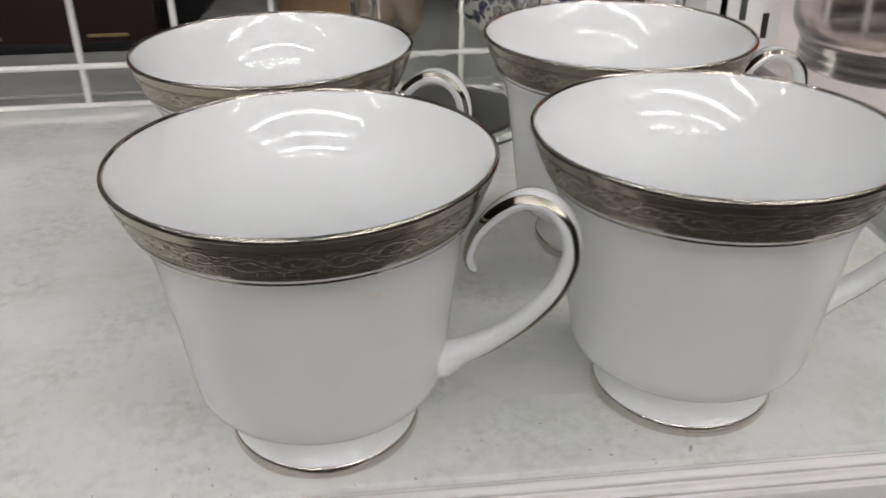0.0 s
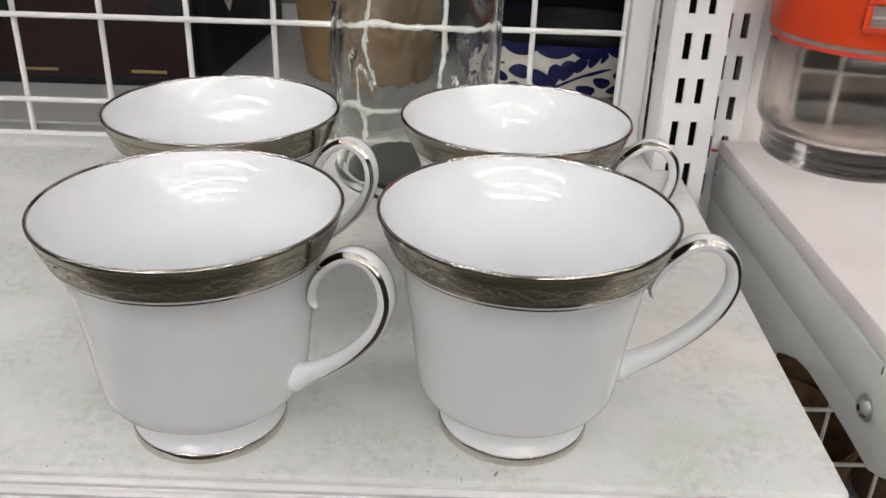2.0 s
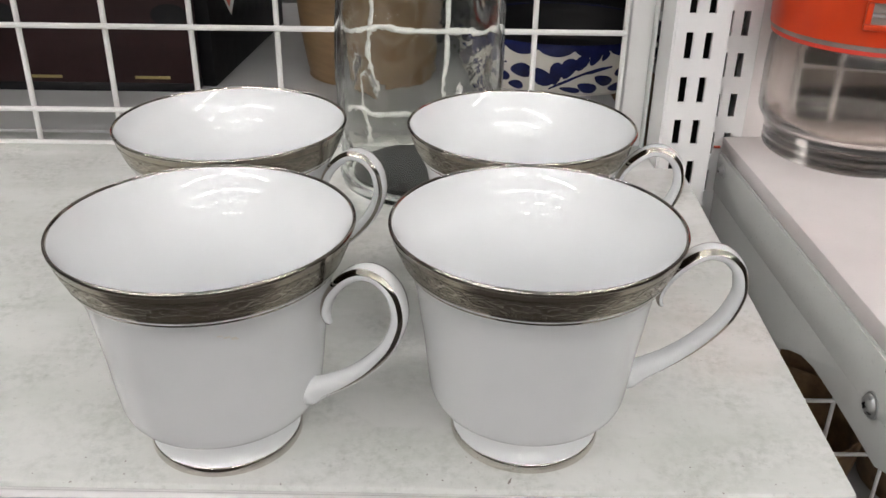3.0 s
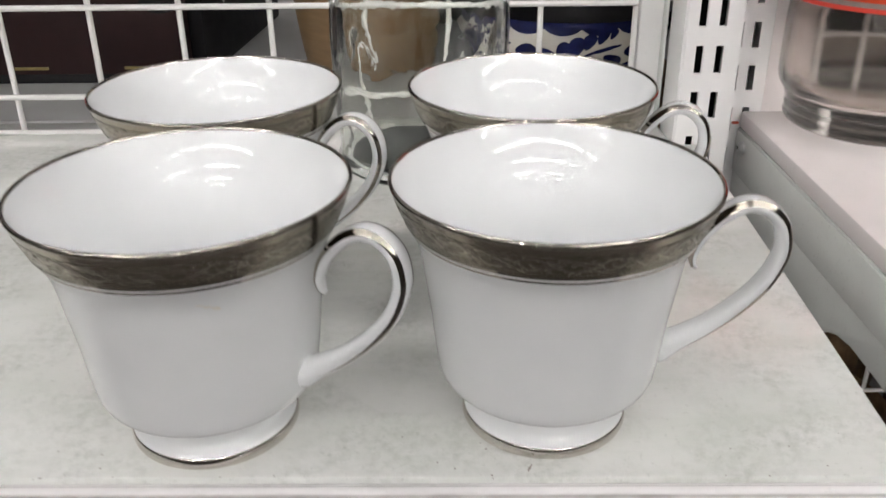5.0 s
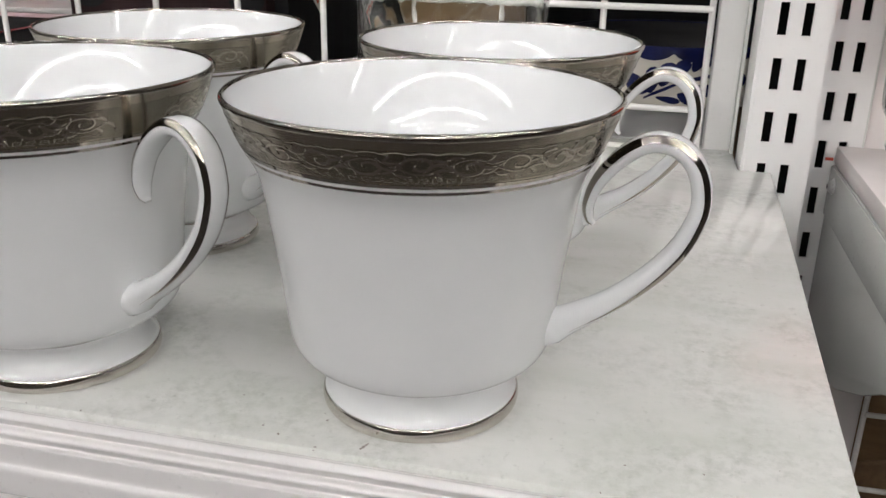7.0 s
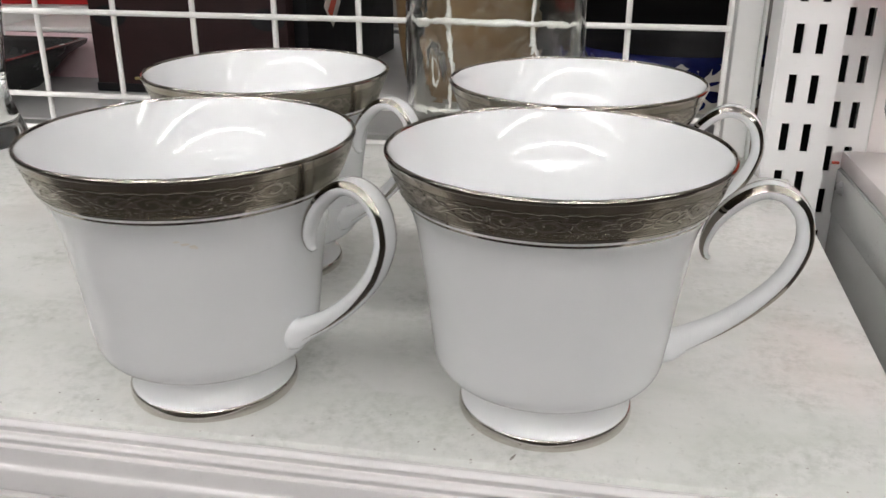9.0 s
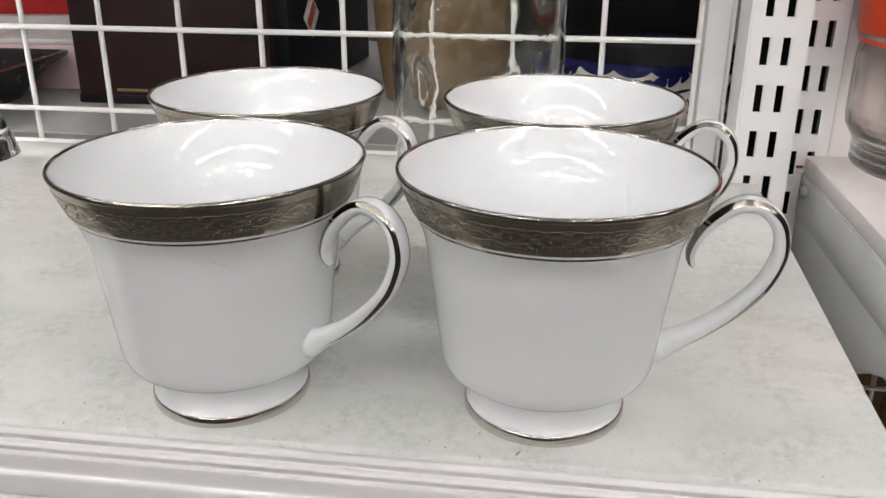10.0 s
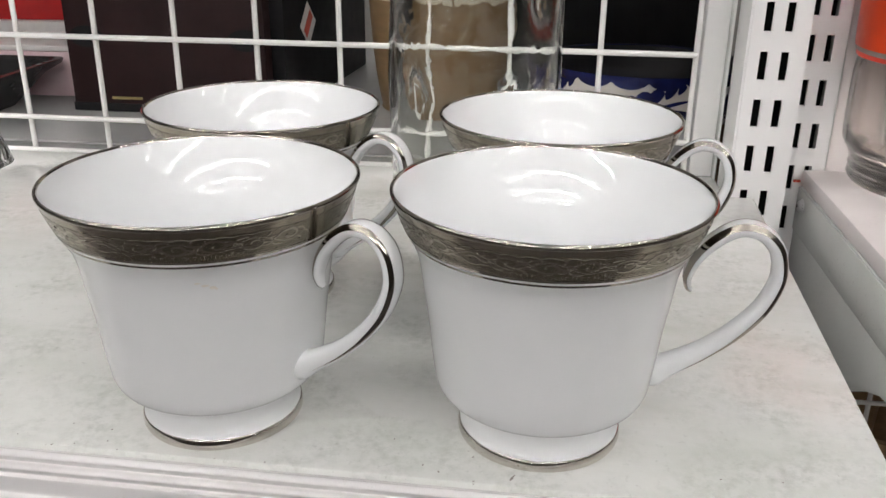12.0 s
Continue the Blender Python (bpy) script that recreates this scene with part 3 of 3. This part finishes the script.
    if body:
        bm.faces.new(first)
        bm.faces.new(prev[::-1])
    return bm


def china_cup():
    cup = thing("teacup", "white footed china teacup with etched platinum band and looped handle", "teacup", group="set of four teacups")
    prof = [tuple(p) for p in spline(OUTER, 4)] + [tuple(p) for p in spline(FOOT, 3)][1:] + [tuple(p) for p in spline(INNER, 4)] + [(0.0451, 0.07895), (0.0455, 0.0788)]
    body = part("body", lathe([(max(r, 0.0), z) for r, z in prof], 112, closed=False), PORCELAIN, cup, angle=75)
    edge = [(0.04452, 0.07845), (0.04478, 0.07895), (0.0451, 0.07915), (0.0455, 0.07895), (0.04578, 0.07855), (0.04575, 0.0780), (0.0455, 0.0776), (0.0448, 0.0776)]
    part("rim_line", lathe([tuple(p) for p in spline(edge, 3)], 112), LINE_METAL, body, "polished platinum rim")
    part("platinum_band", lathe(skin(0.0679, 0.0779, 0.00010, 10), 112), BRUSHED, body, "satin platinum band")
    part("etched_field", lathe(skin(0.0688, 0.0757, 0.00014, 8), 112), ETCHED, body, "matt etched ground of the band")
    part("scroll_relief", scroll_relief(), RELIEF, body, "polished scrolls and key fret")
    part("lower_edge", lathe(skin(0.0676, 0.0684, 0.00020, 4), 112), LINE_METAL, body)
    part("pinstripe", lathe(skin(0.0661, 0.0668, 0.00014, 3), 112), LINE_METAL, body, "thin platinum line")
    part("neck_line", lathe([(0.0217, 0.0113), (0.02200, 0.0115), (0.02235, 0.0120), (0.0229, 0.01232), (0.0234, 0.0127)], 96), LINE_METAL, body, "thin platinum line above the foot")
    foot_edge = [(0.0243, 0.0038), (0.02470, 0.00370), (0.02495, 0.00335), (0.02510, 0.00270), (0.02520, 0.00180), (0.02512, 0.00090), (0.02488, 0.00030), (0.0244, 0.00002), (0.0238, 0.00002)]
    part("foot_line", lathe([tuple(p) for p in spline(foot_edge, 3)], 96), PLATINUM, body, "platinum line round the foot")
    handle = part("handle", handle_mesh(True), PORCELAIN, cup)
    for side in (-1, 1):
        part("handle_line", handle_mesh(False, (side,)), LINE_METAL, handle, "platinum line on the handle's edge")
    return cup


CUP_A = china_cup()
CUP_A.matrix_basis = pose(-0.0507, -0.0019, 0.0002, 0, 0, -20)
copy_thing(CUP_A, pose(0.0505, 0.0011, 0.0002, 0, 0, -6))
copy_thing(CUP_A, pose(-0.0627, 0.0920, 0.0002, 0, 0, -19))
copy_thing(CUP_A, pose(0.0532, 0.0926, 0.0002, 0, 0, -10))
CUP_A["label"] = "white china teacup with platinum band and a faint brown stain"


def cup_stain():
    """A faint brown smear below the band of one cup."""
    bm = bmesh.new()
    rng = random.Random(3)
    base = math.atan2(-0.0376 + 0.0019, -0.0359 + 0.0507) + radians(20)
    for da, dz, w, h in ((0, 0, 0.0009, 0.0006), (-0.05, 0.0008, 0.0012, 0.00035), (-0.10, 0.0016, 0.0009, 0.0003), (0.02, -0.0004, 0.0005, 0.0004)):
        ring = []
        for k in range(12):
            u = 2 * math.pi * k / 12
            z = 0.0592 + dz + h * math.sin(u) * rng.uniform(0.7, 1.2)
            rr = fine_radius(z) + 0.00006
            a = base + da + w * math.cos(u) / rr * rng.uniform(0.8, 1.2)
            ring.append(bm.verts.new((rr * math.cos(a), rr * math.sin(a), z)))
        bm.faces.new(ring)
    body = [c for c in CUP_A.children if c.name.startswith("body")][0]
    part("stain", bm, STAIN, body, "faint brown smear")


cup_stain()


# ---- dimpled glass vase behind the cups ----
def glass_vase():
    vase = thing("glass_vase", "tall clear hand-blown glass vase with pressed dimples", "vase", (0.0095, 0.2220, 0.0003))
    dents = [(a + (0.4 if k % 2 else 0.0), 0.062 + 0.046 * k) for k in range(-1, 4) for a in (math.radians(d) for d in (-130, -58, 14, 86, 158))]
    def warp(a, r, z):
        if r < 0.02 or z < 0.010:
            return r, z
        push = 0.0
        for da, dz in dents:
            u = math.atan2(math.sin(a - da), math.cos(a - da)) * 0.045
            d2 = (u * u + (z - dz) ** 2) / (0.0092 ** 2)
            push += math.exp(-d2)
        wob = noise.noise(Vector((math.cos(a) * 2.2, math.sin(a) * 2.2, z * 38))) * 0.0008
        return r - 0.0062 * push + wob, z
    zs = np.linspace(0.011, 0.190, 72)
    outer = [(0.0, 0.0), (0.030, 0.0), (0.0400, 0.0006), (0.0432, 0.003), (0.0445, 0.008)] + [(0.0452, z) for z in zs]
    inner = [(0.0427, z) for z in zs[::-1]] + [(0.0412, 0.0075), (0.0390, 0.0042), (0.036, 0.0030), (0.0, 0.0028)]
    ob = part("vase_body", lathe(outer + [(0.0443, 0.1915), (0.0432, 0.1915)] + inner, 120, warp=warp), VASE_GLASS, vase, angle=80)
    ob.visible_shadow = False
    # Added disc stands in for the dark refracted patch at the vase's base.
    pad = thing("dark_base_disc", "dark disc added inside the base of the glass vase", "felt pad", (0.0095, 0.2220, 0.0045))
    part("pad", lathe([(0.0, 0.0), (0.0360, 0.0), (0.0372, 0.0010), (0.0376, 0.0040), (0.0370, 0.0044), (0.0, 0.0040)], 48), DARK_BASE, pad)


glass_vase()


def footed_glass():
    g = thing("footed_glass", "clear footed drinking glass on the shelf", "drinking glass", (-0.305, 0.238, 0.0003))
    prof = [(0.0, 0.0), (0.027, 0.0), (0.0290, 0.0012), (0.0288, 0.0040), (0.0262, 0.012), (0.0225, 0.024), (0.0212, 0.034), (0.0226, 0.050), (0.0262, 0.080), (0.0295, 0.120), (0.031, 0.145), (0.0296, 0.145), (0.0246, 0.080),
            (0.0200, 0.046), (0.0150, 0.034), (0.0, 0.030)]
    ob = part("bowl", lathe([tuple(p) for p in spline(prof, 3)], 64), CLEAR_GLASS, g, angle=80)
    ob.visible_shadow = False


footed_glass()


# ---- jar with an orange lid ----
def orange_jar():
    jar = thing("storage_jar", "clear glass storage jar with a bright orange plastic lid", "jar", (0.2700, 0.2640, RZ + 0.0003))
    outer = [(0.0, 0.0), (0.040, 0.0), (0.0475, 0.0010), (0.0500, 0.0040), (0.0495, 0.0070), (0.0500, 0.0098), (0.0497, 0.0128), (0.0515, 0.0180), (0.0545, 0.0230), (0.0556, 0.030), (0.0556, 0.056), (0.0548, 0.067), (0.0530, 0.073), (0.0530, 0.087)]
    inner = [(0.0500, 0.087), (0.0500, 0.071), (0.0522, 0.064), (0.0528, 0.056), (0.0528, 0.032), (0.0505, 0.024), (0.044, 0.0185), (0.028, 0.0160), (0.0, 0.0155)]
    glass = part("glass_body", lathe([tuple(p) for p in spline(outer, 3)] + [tuple(p) for p in spline(inner, 3)], 80), JAR_GLASS, jar, angle=80)
    glass.visible_shadow = False
    lid = part("lid", lathe([tuple(p) for p in spline([(0.0535, 0.0760), (0.0566, 0.0760), (0.0572, 0.0780), (0.0576, 0.094), (0.0576, 0.135), (0.0568, 0.143), (0.0540, 0.147), (0.030, 0.149), (0.0, 0.1495)], 4)], 80), ORANGE, jar, "bright orange plastic lid", angle=60)
    part("gasket", lathe([(0.0532, 0.0732), (0.0560, 0.0732), (0.0565, 0.0745), (0.0563, 0.0759), (0.0532, 0.0759)], 80), GREY_SEAL, jar, "grey sealing ring")
    part("seal", lathe([(0.0556, 0.0708), (0.0558, 0.0708), (0.0559, 0.0731), (0.0556, 0.0731)], 80), RED_SEAL, jar, "red seal seen through the glass")
    # framed clasp window on the lid's front
    turn = radians(-107)
    m = Matrix.Rotation(turn, 4, "Z") @ Matrix.Translation((0.0576, 0, 0.0935))
    frame_bm = bmesh.new()
    for b in ((-0.001, 0.0022, -0.0150, 0.0150, -0.0085, -0.0055), (-0.001, 0.0022, -0.0150, 0.0150, 0.0055, 0.0085), (-0.001, 0.0022, -0.0150, -0.0118, -0.0055, 0.0055), (-0.001, 0.0022, 0.0118, 0.0150, -0.0055, 0.0055)):
        block(*b, 0.0005, frame_bm)
    bmesh.ops.transform(frame_bm, matrix=m, verts=frame_bm.verts)
    part("clasp_frame", frame_bm, ORANGE, lid)
    bm = block(-0.0012, 0.0004, -0.0118, 0.0118, -0.0055, 0.0055)
    bmesh.ops.transform(bm, matrix=m, verts=bm.verts)
    part("clasp_recess", bm, GREY_SEAL, lid, "dark recess of the clasp")
    bm = rod((0.0008, -0.0118, -0.0008), (0.0008, 0.0118, -0.0008), 0.0011, 10)
    bmesh.ops.transform(bm, matrix=m, verts=bm.verts)
    part("clasp_wire", bm, STEEL, lid, "steel clasp wire")


orange_jar()


# ---- the far side of the fixture, behind the grid ----
def back_shelf():
    s = thing("back_shelf", "grey white shelf on the far side of the fixture", "shelf")
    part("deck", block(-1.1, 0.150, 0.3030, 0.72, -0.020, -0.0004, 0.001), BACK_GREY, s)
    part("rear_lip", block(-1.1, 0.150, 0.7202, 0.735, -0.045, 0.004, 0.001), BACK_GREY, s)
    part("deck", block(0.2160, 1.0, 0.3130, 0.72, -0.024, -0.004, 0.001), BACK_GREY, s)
    c = thing("dark_carton", "dark grey carton behind the wire grid", "carton", (0.355, 0.47, -0.004), 5)
    part("shell", block(-0.12, 0.14, -0.10, 0.08, 0.0, 0.26, 0.0015), BOX_BLACK, c)
    part("tape", block(-0.12, 0.14, -0.1006, -0.1001, 0.018, 0.040), GREY_SEAL, c, "grey packing tape", smooth=False)
    # Unseen deck added overhead; its front edge sets the shade on posts and cartons.
    u = thing("overhead_shade_shelf", "unseen white shelf added overhead to shade the far side", "shelf")
    part("deck", block(-1.1, 1.0, 0.225, 0.72, 0.430, 0.452, 0.001), POST_WHITE, u)


back_shelf()


def brown_box():
    b = thing("brown_carton", "dark brown carton with gold marks and hand holes", "carton", (-0.2345, 0.4880, 0.0))
    w, d, h = 0.0765, 0.100, 0.24
    part("shell", block(-w, w, -d, d, 0.0, h, 0.0012), BOX_BROWN, b)
    part("base_band", block(-w - 0.0006, w + 0.0006, -d - 0.0006, d + 0.0006, 0.0002, 0.0065, 0.0003), BOX_BLACK, b, "black lower tray edge")
    for x0, x1 in ((-0.0335 - 0.012, -0.0215), (0.0320, 0.0575)):
        part("gold_mark", block(x0, x1, -d - 0.0011, -d - 0.0004, 0.0098, 0.0118), GOLD_INK, b, "short gold bar", smooth=False)
    for x in (-0.060, 0.062):
        bm = lathe([(0, -0.0004), (0.0060, -0.0004), (0.0066, 0.0), (0.0, 0.0)], 24)
        bmesh.ops.transform(bm, matrix=Matrix.Translation((x, -d - 0.0004, 0.0560)) @ Matrix.Rotation(radians(90), 4, "X") @ Matrix.Diagonal((2.0, 1.2, 1, 1)), verts=bm.verts)
        part("hand_hole", bm, BOX_BLACK, b, "black oval hand hole")


brown_box()


def black_box():
    b = thing("black_carton", "tall black carton with a red and white diamond label", "carton", (-0.1475, 0.520, 0.0), -4)
    part("shell", block(-0.0085, 0.0085, -0.118, 0.10, 0.0, 0.26, 0.0012), BOX_BLACK, b)
    def diamond(w, h, x):
        return extruded([(-w, 0), (0, h), (w, 0), (0, -h)], "x", x, x + 0.0003)
    for w, h, x, mat, lab in ((0.0185, 0.0175, 0.0086, LABEL_WHITE, "white diamond label"),):
        bm = diamond(w, h, x)
        bmesh.ops.translate(bm, vec=(0, -0.066, 0.0605), verts=bm.verts)
        lbl = part("label", bm, mat, b, lab, smooth=False)
    bm = extruded([(-0.0108, -0.0040), (0.0046, 0.0106), (0.0108, 0.0042), (-0.0046, -0.0104)], "x", 0.0090, 0.0093)
    bmesh.ops.translate(bm, vec=(0, -0.066, 0.0605), verts=bm.verts)
    part("label_stripe", bm, LABEL_RED, lbl, "red stripe", smooth=False)


black_box()


def rear_carton():
    b = thing("black_carton", "large black carton at the back of the far shelf", "carton", (0.070, 0.640, 0.0))
    part("shell", block(-0.115, 0.135, -0.060, 0.07, 0.0, 0.30, 0.0015), BOX_BLACK, b)
    part("flap_seam", block(-0.115, 0.135, -0.0606, -0.0602, 0.148, 0.1492), BOX_BROWN, b, smooth=False)


rear_carton()


def wooden_cup():
    c = thing("wooden_vase", "tan turned wooden vase with a cream upper band", "vase", (-0.0330, 0.4520, 0.0))
    prof = [(0.0, 0.0), (0.046, 0.0), (0.0495, 0.002), (0.0520, 0.012), (0.0560, 0.040), (0.0585, 0.070), (0.0595, 0.0845)]
    part("body", lathe([tuple(p) for p in spline(prof, 4)], 80), TAN_WOOD, c)
    top = [(0.0595, 0.0846), (0.0602, 0.088), (0.0612, 0.120), (0.0605, 0.150), (0.0560, 0.150), (0.0550, 0.110), (0.052, 0.09), (0.0, 0.088)]
    part("upper_band", lathe([tuple(p) for p in spline(top, 4)], 80), CREAM, c, "cream glazed upper band")


wooden_cup()


def painted_bowl():
    bx, by = 0.1180, 0.4620
    b = thing("painted_bowl", "white ceramic bowl with cobalt blue rim and leaf sprays", "bowl", (bx, by, 0.0), 0)
    b.scale = (1.0, 1.0, 0.80)
    out = [(0.0, 0.0), (0.066, 0.0), (0.0715, 0.001), (0.0732, 0.004), (0.0755, 0.014), (0.0775, 0.027), (0.0790, 0.040), (0.0796, 0.0445), (0.0799, 0.0478)]
    fine = [tuple(p) for p in spline(out, 5)]
    inn = [(0.0794, 0.0492), (0.0775, 0.0488), (0.0760, 0.041), (0.0730, 0.034), (0.0690, 0.020), (0.058, 0.010), (0.0, 0.007)]
    body = part("bowl_body", lathe(fine, 96), BOWL_WHITE, b, angle=70)
    part("bowl_inside", lathe([fine[-1]] + [tuple(p) for p in spline(inn, 4)], 96), BOX_BLACK, b, "dark glazed inside", angle=70)
    zs, rs = [p[1] for p in fine[8:]], [p[0] for p in fine[8:]]
    def rad(z):
        return float(np.interp(z, zs, rs))
    def blob(points, lift=0.0003):
        bm = bmesh.new()
        mid = np.mean(np.array(points), axis=0)
        def v(a, z, h):
            r = rad(z) + h
            return bm.verts.new((r * math.cos(a), r * math.sin(a), z))
        rings = []
        for s in (1.0, 0.66, 0.33):
            rings.append([v(*(mid + (np.array(p) - mid) * s), lift * (1.3 - 0.3 * s)) for p in points])
        for a, c in zip(rings, rings[1:]):
            for k in range(len(a)):
                l = (k + 1) % len(a)
                bm.faces.new((a[k], a[l], c[l], c[k]))
        bm.faces.new(rings[-1])
        return bm
    part("blue_rim", lathe([(rad(0.0440) + 0.0003, 0.0440), (0.0803, 0.0474), (0.0800, 0.0495), (0.0785, 0.0496), (0.0770, 0.0482)], 96), BOWL_BLUE, body, "cobalt blue rim band")
    for k in range(19):
        a = 2 * math.pi * k / 19 - 0.09
        pts = [(a - 0.160 + 0.32 * u, 0.0440 - 0.0058 * math.sin(math.pi * u) ** 0.7) for u in np.linspace(0, 1, 11)] + [(a + 0.160 - 0.32 * u, 0.0445) for u in np.linspace(0, 1, 5)]
        part("rim_scallop", blob(pts), BOWL_BLUE, body)
    def leaf(a, z, length, width, tilt):
        pts = []
        for u in np.linspace(0, 2 * math.pi, 14, endpoint=False):
            x, y = length / 2 * math.cos(u), width / 2 * math.sin(u) * (1.1 + 0.35 * math.cos(u))
            pts.append((a + (x * math.cos(tilt) - y * math.sin(tilt)) / 0.066, min(max(z + x * math.sin(tilt) + y * math.cos(tilt), 0.003), 0.0470)))
        return blob(pts)
    def drop(base, a, z, tip_a, tip_z, width):
        """A teardrop leaf from its stalk at (a, z) to a rounded tip."""
        da, dz = (tip_a - a) * 0.078, tip_z - z
        return part("painted_leaf", leaf(base + (a + tip_a) / 2, (z + tip_z) / 2, math.hypot(da, dz), width, math.atan2(dz, da)), BOWL_BLUE, body)
    for base in (-3.88, -2.84, -1.80, -0.76, 0.28, 1.32):
        for a, z, ta, tz, w in ((0.055, 0.0110, 0.078, 0.0336, 0.0075), (0.150, 0.0175, 0.208, 0.0376, 0.0088), (0.275, 0.0255, 0.322, 0.0402, 0.0072), (0.395, 0.0305, 0.445, 0.0440, 0.0060), (0.500, 0.0345, 0.540, 0.0437, 0.0040),
                                (0.300, 0.0125, 0.460, 0.0050, 0.0090), (0.460, 0.0200, 0.610, 0.0117, 0.0085), (0.120, 0.0085, 0.300, 0.0052, 0.0050), (-0.375, 0.0215, -0.185, 0.0240, 0.0125), (-0.125, 0.0270, -0.010, 0.0100, 0.0115), (-0.420, 0.0070, -0.275, 0.0080, 0.0080)):
            drop(base, a, z, ta, tz, w)
        rise = [(base + a, z) for a, z in ((0.0, 0.0068), (0.10, 0.0128), (0.22, 0.0185), (0.36, 0.0243), (0.50, 0.0278), (0.61, 0.0286))]
        outline = [(a, z + 0.0008) for a, z in rise] + [(a, z - 0.0008) for a, z in rise[::-1]]
        part("painted_stem", blob(outline), BOWL_BLUE, body)


painted_bowl()


def black_dish():
    d = thing("black_dish", "square flared black ceramic dish on the far shelf", "dish", (-0.3956, 0.3630, 0.0), 0)
    d.scale = (0.842, 0.842, 0.842)
    bm = bmesh.new()
    rings = []
    for half, z in ((0.032, 0.0), (0.038, 0.001), (0.047, 0.012), (0.060, 0.028), (0.072, 0.0360), (0.0735, 0.0400), (0.0690, 0.0405), (0.062, 0.036), (0.046, 0.019), (0.026, 0.005)):
        ring = []
        for k in range(96):
            a = 2 * math.pi * (k + 0.5) / 96
            c, s = math.cos(a), math.sin(a)
            q = (abs(c) ** 26 + abs(s) ** 26) ** (-1 / 26)
            ring.append(bm.verts.new((half * q * c, half * q * s, z)))
        rings.append(ring)
    for a, b in zip(rings, rings[1:]):
        for k in range(96):
            bm.faces.new((a[k], a[(k + 1) % 96], b[(k + 1) % 96], b[k]))
    bm.faces.new(rings[0][::-1])
    bm.faces.new(rings[-1])
    part("dish_body", bm, BLACK_GLAZE, d)
    r = thing("red_carton", "red glossy carton on the far shelf", "carton", (-0.470, 0.668, 0.0), 6)
    part("shell", block(-0.15, 0.035, -0.045, 0.045, 0.034, 0.20, 0.0012), RED_CARD, r)
    part("lower_half", block(-0.15, 0.055, -0.055, 0.045, 0.0, 0.0338, 0.0012), WHITE_CARD, r, "white lower half")


    p = thing("pink_carton", "pale pink blotched carton beside the dark brown carton", "carton", (-0.362, 0.470, 0.0), 2)
    part("shell", block(-0.052, 0.040, -0.038, 0.038, 0.0, 0.036, 0.0012), PINK_CARD, p)
    part("lid_edge", block(-0.0526, 0.0406, -0.0386, 0.0386, 0.0362, 0.0405, 0.0010), WHITE_CARD, p, "white lid edge")


black_dish()


# ---- things on the level below, seen through the gap ----
def low_level():
    s = thing("lower_shelf", "grey lower shelf below the neighbouring bay", "shelf")
    part("deck", block(0.19, 0.85, 0.02, 0.70, -0.42, -0.40, 0.001), BACK_GREY, s)
    def basket(name, label, cat, at, r, h, mat, grp=""):
        b = thing(name, label, cat, at, group=grp)
        prof = [(0.0, 0.0), (r * 0.72, 0.0), (r * 0.8, 0.004), (r * 0.95, h * 0.5), (r, h), (r * 0.95, h), (r * 0.86, h * 0.5), (r * 0.7, 0.01), (0.0, 0.01)]
        def weave(a, rr, z):
            return (rr + 0.0016 * math.sin(24 * a) * math.sin(z * 420) if rr > 0.02 else rr), z
        part("bowl_body", lathe([tuple(p) for p in spline(prof, 6)], 72, warp=weave if mat is BASKET else None), mat, b)
        rim = lathe([tuple(p) for p in spline([(r * 0.94, h - 0.003), (r * 1.03, h - 0.001), (r * 1.02, h + 0.004), (r * 0.95, h + 0.003)], 3)], 72)
        part("rim", rim, mat, b)
    basket("wicker_basket", "brown woven basket on the lower shelf", "basket", (0.34, 0.42, -0.40), 0.075, 0.09, BASKET, "baskets on the lower shelf")
    basket("wicker_basket", "brown woven basket on the lower shelf", "basket", (0.50, 0.43, -0.40), 0.07, 0.11, BASKET, "baskets on the lower shelf")
    basket("wicker_basket", "brown woven basket on the lower shelf", "basket", (0.42, 0.56, -0.40), 0.06, 0.17, BASKET, "baskets on the lower shelf")
    basket("wooden_bowl", "tan wooden bowl on the lower shelf", "bowl", (0.33, 0.55, -0.40), 0.055, 0.16, TAN_WOOD)
    basket("green_bowl", "olive green glazed bowl on the lower shelf", "bowl", (0.245, 0.130, -0.40), 0.075, 0.07, OLIVE)
    basket("glass_dish", "clear glass dish on the lower shelf", "dish", (0.30, 0.27, -0.40), 0.06, 0.06, CLEAR_GLASS)
    w = thing("lower_back_panel", "dark board behind the lower shelf", "panel")
    part("board", block(0.19, 0.85, 0.7002, 0.712, -0.42, -0.05, 0.001), BASKET, w)


low_level()
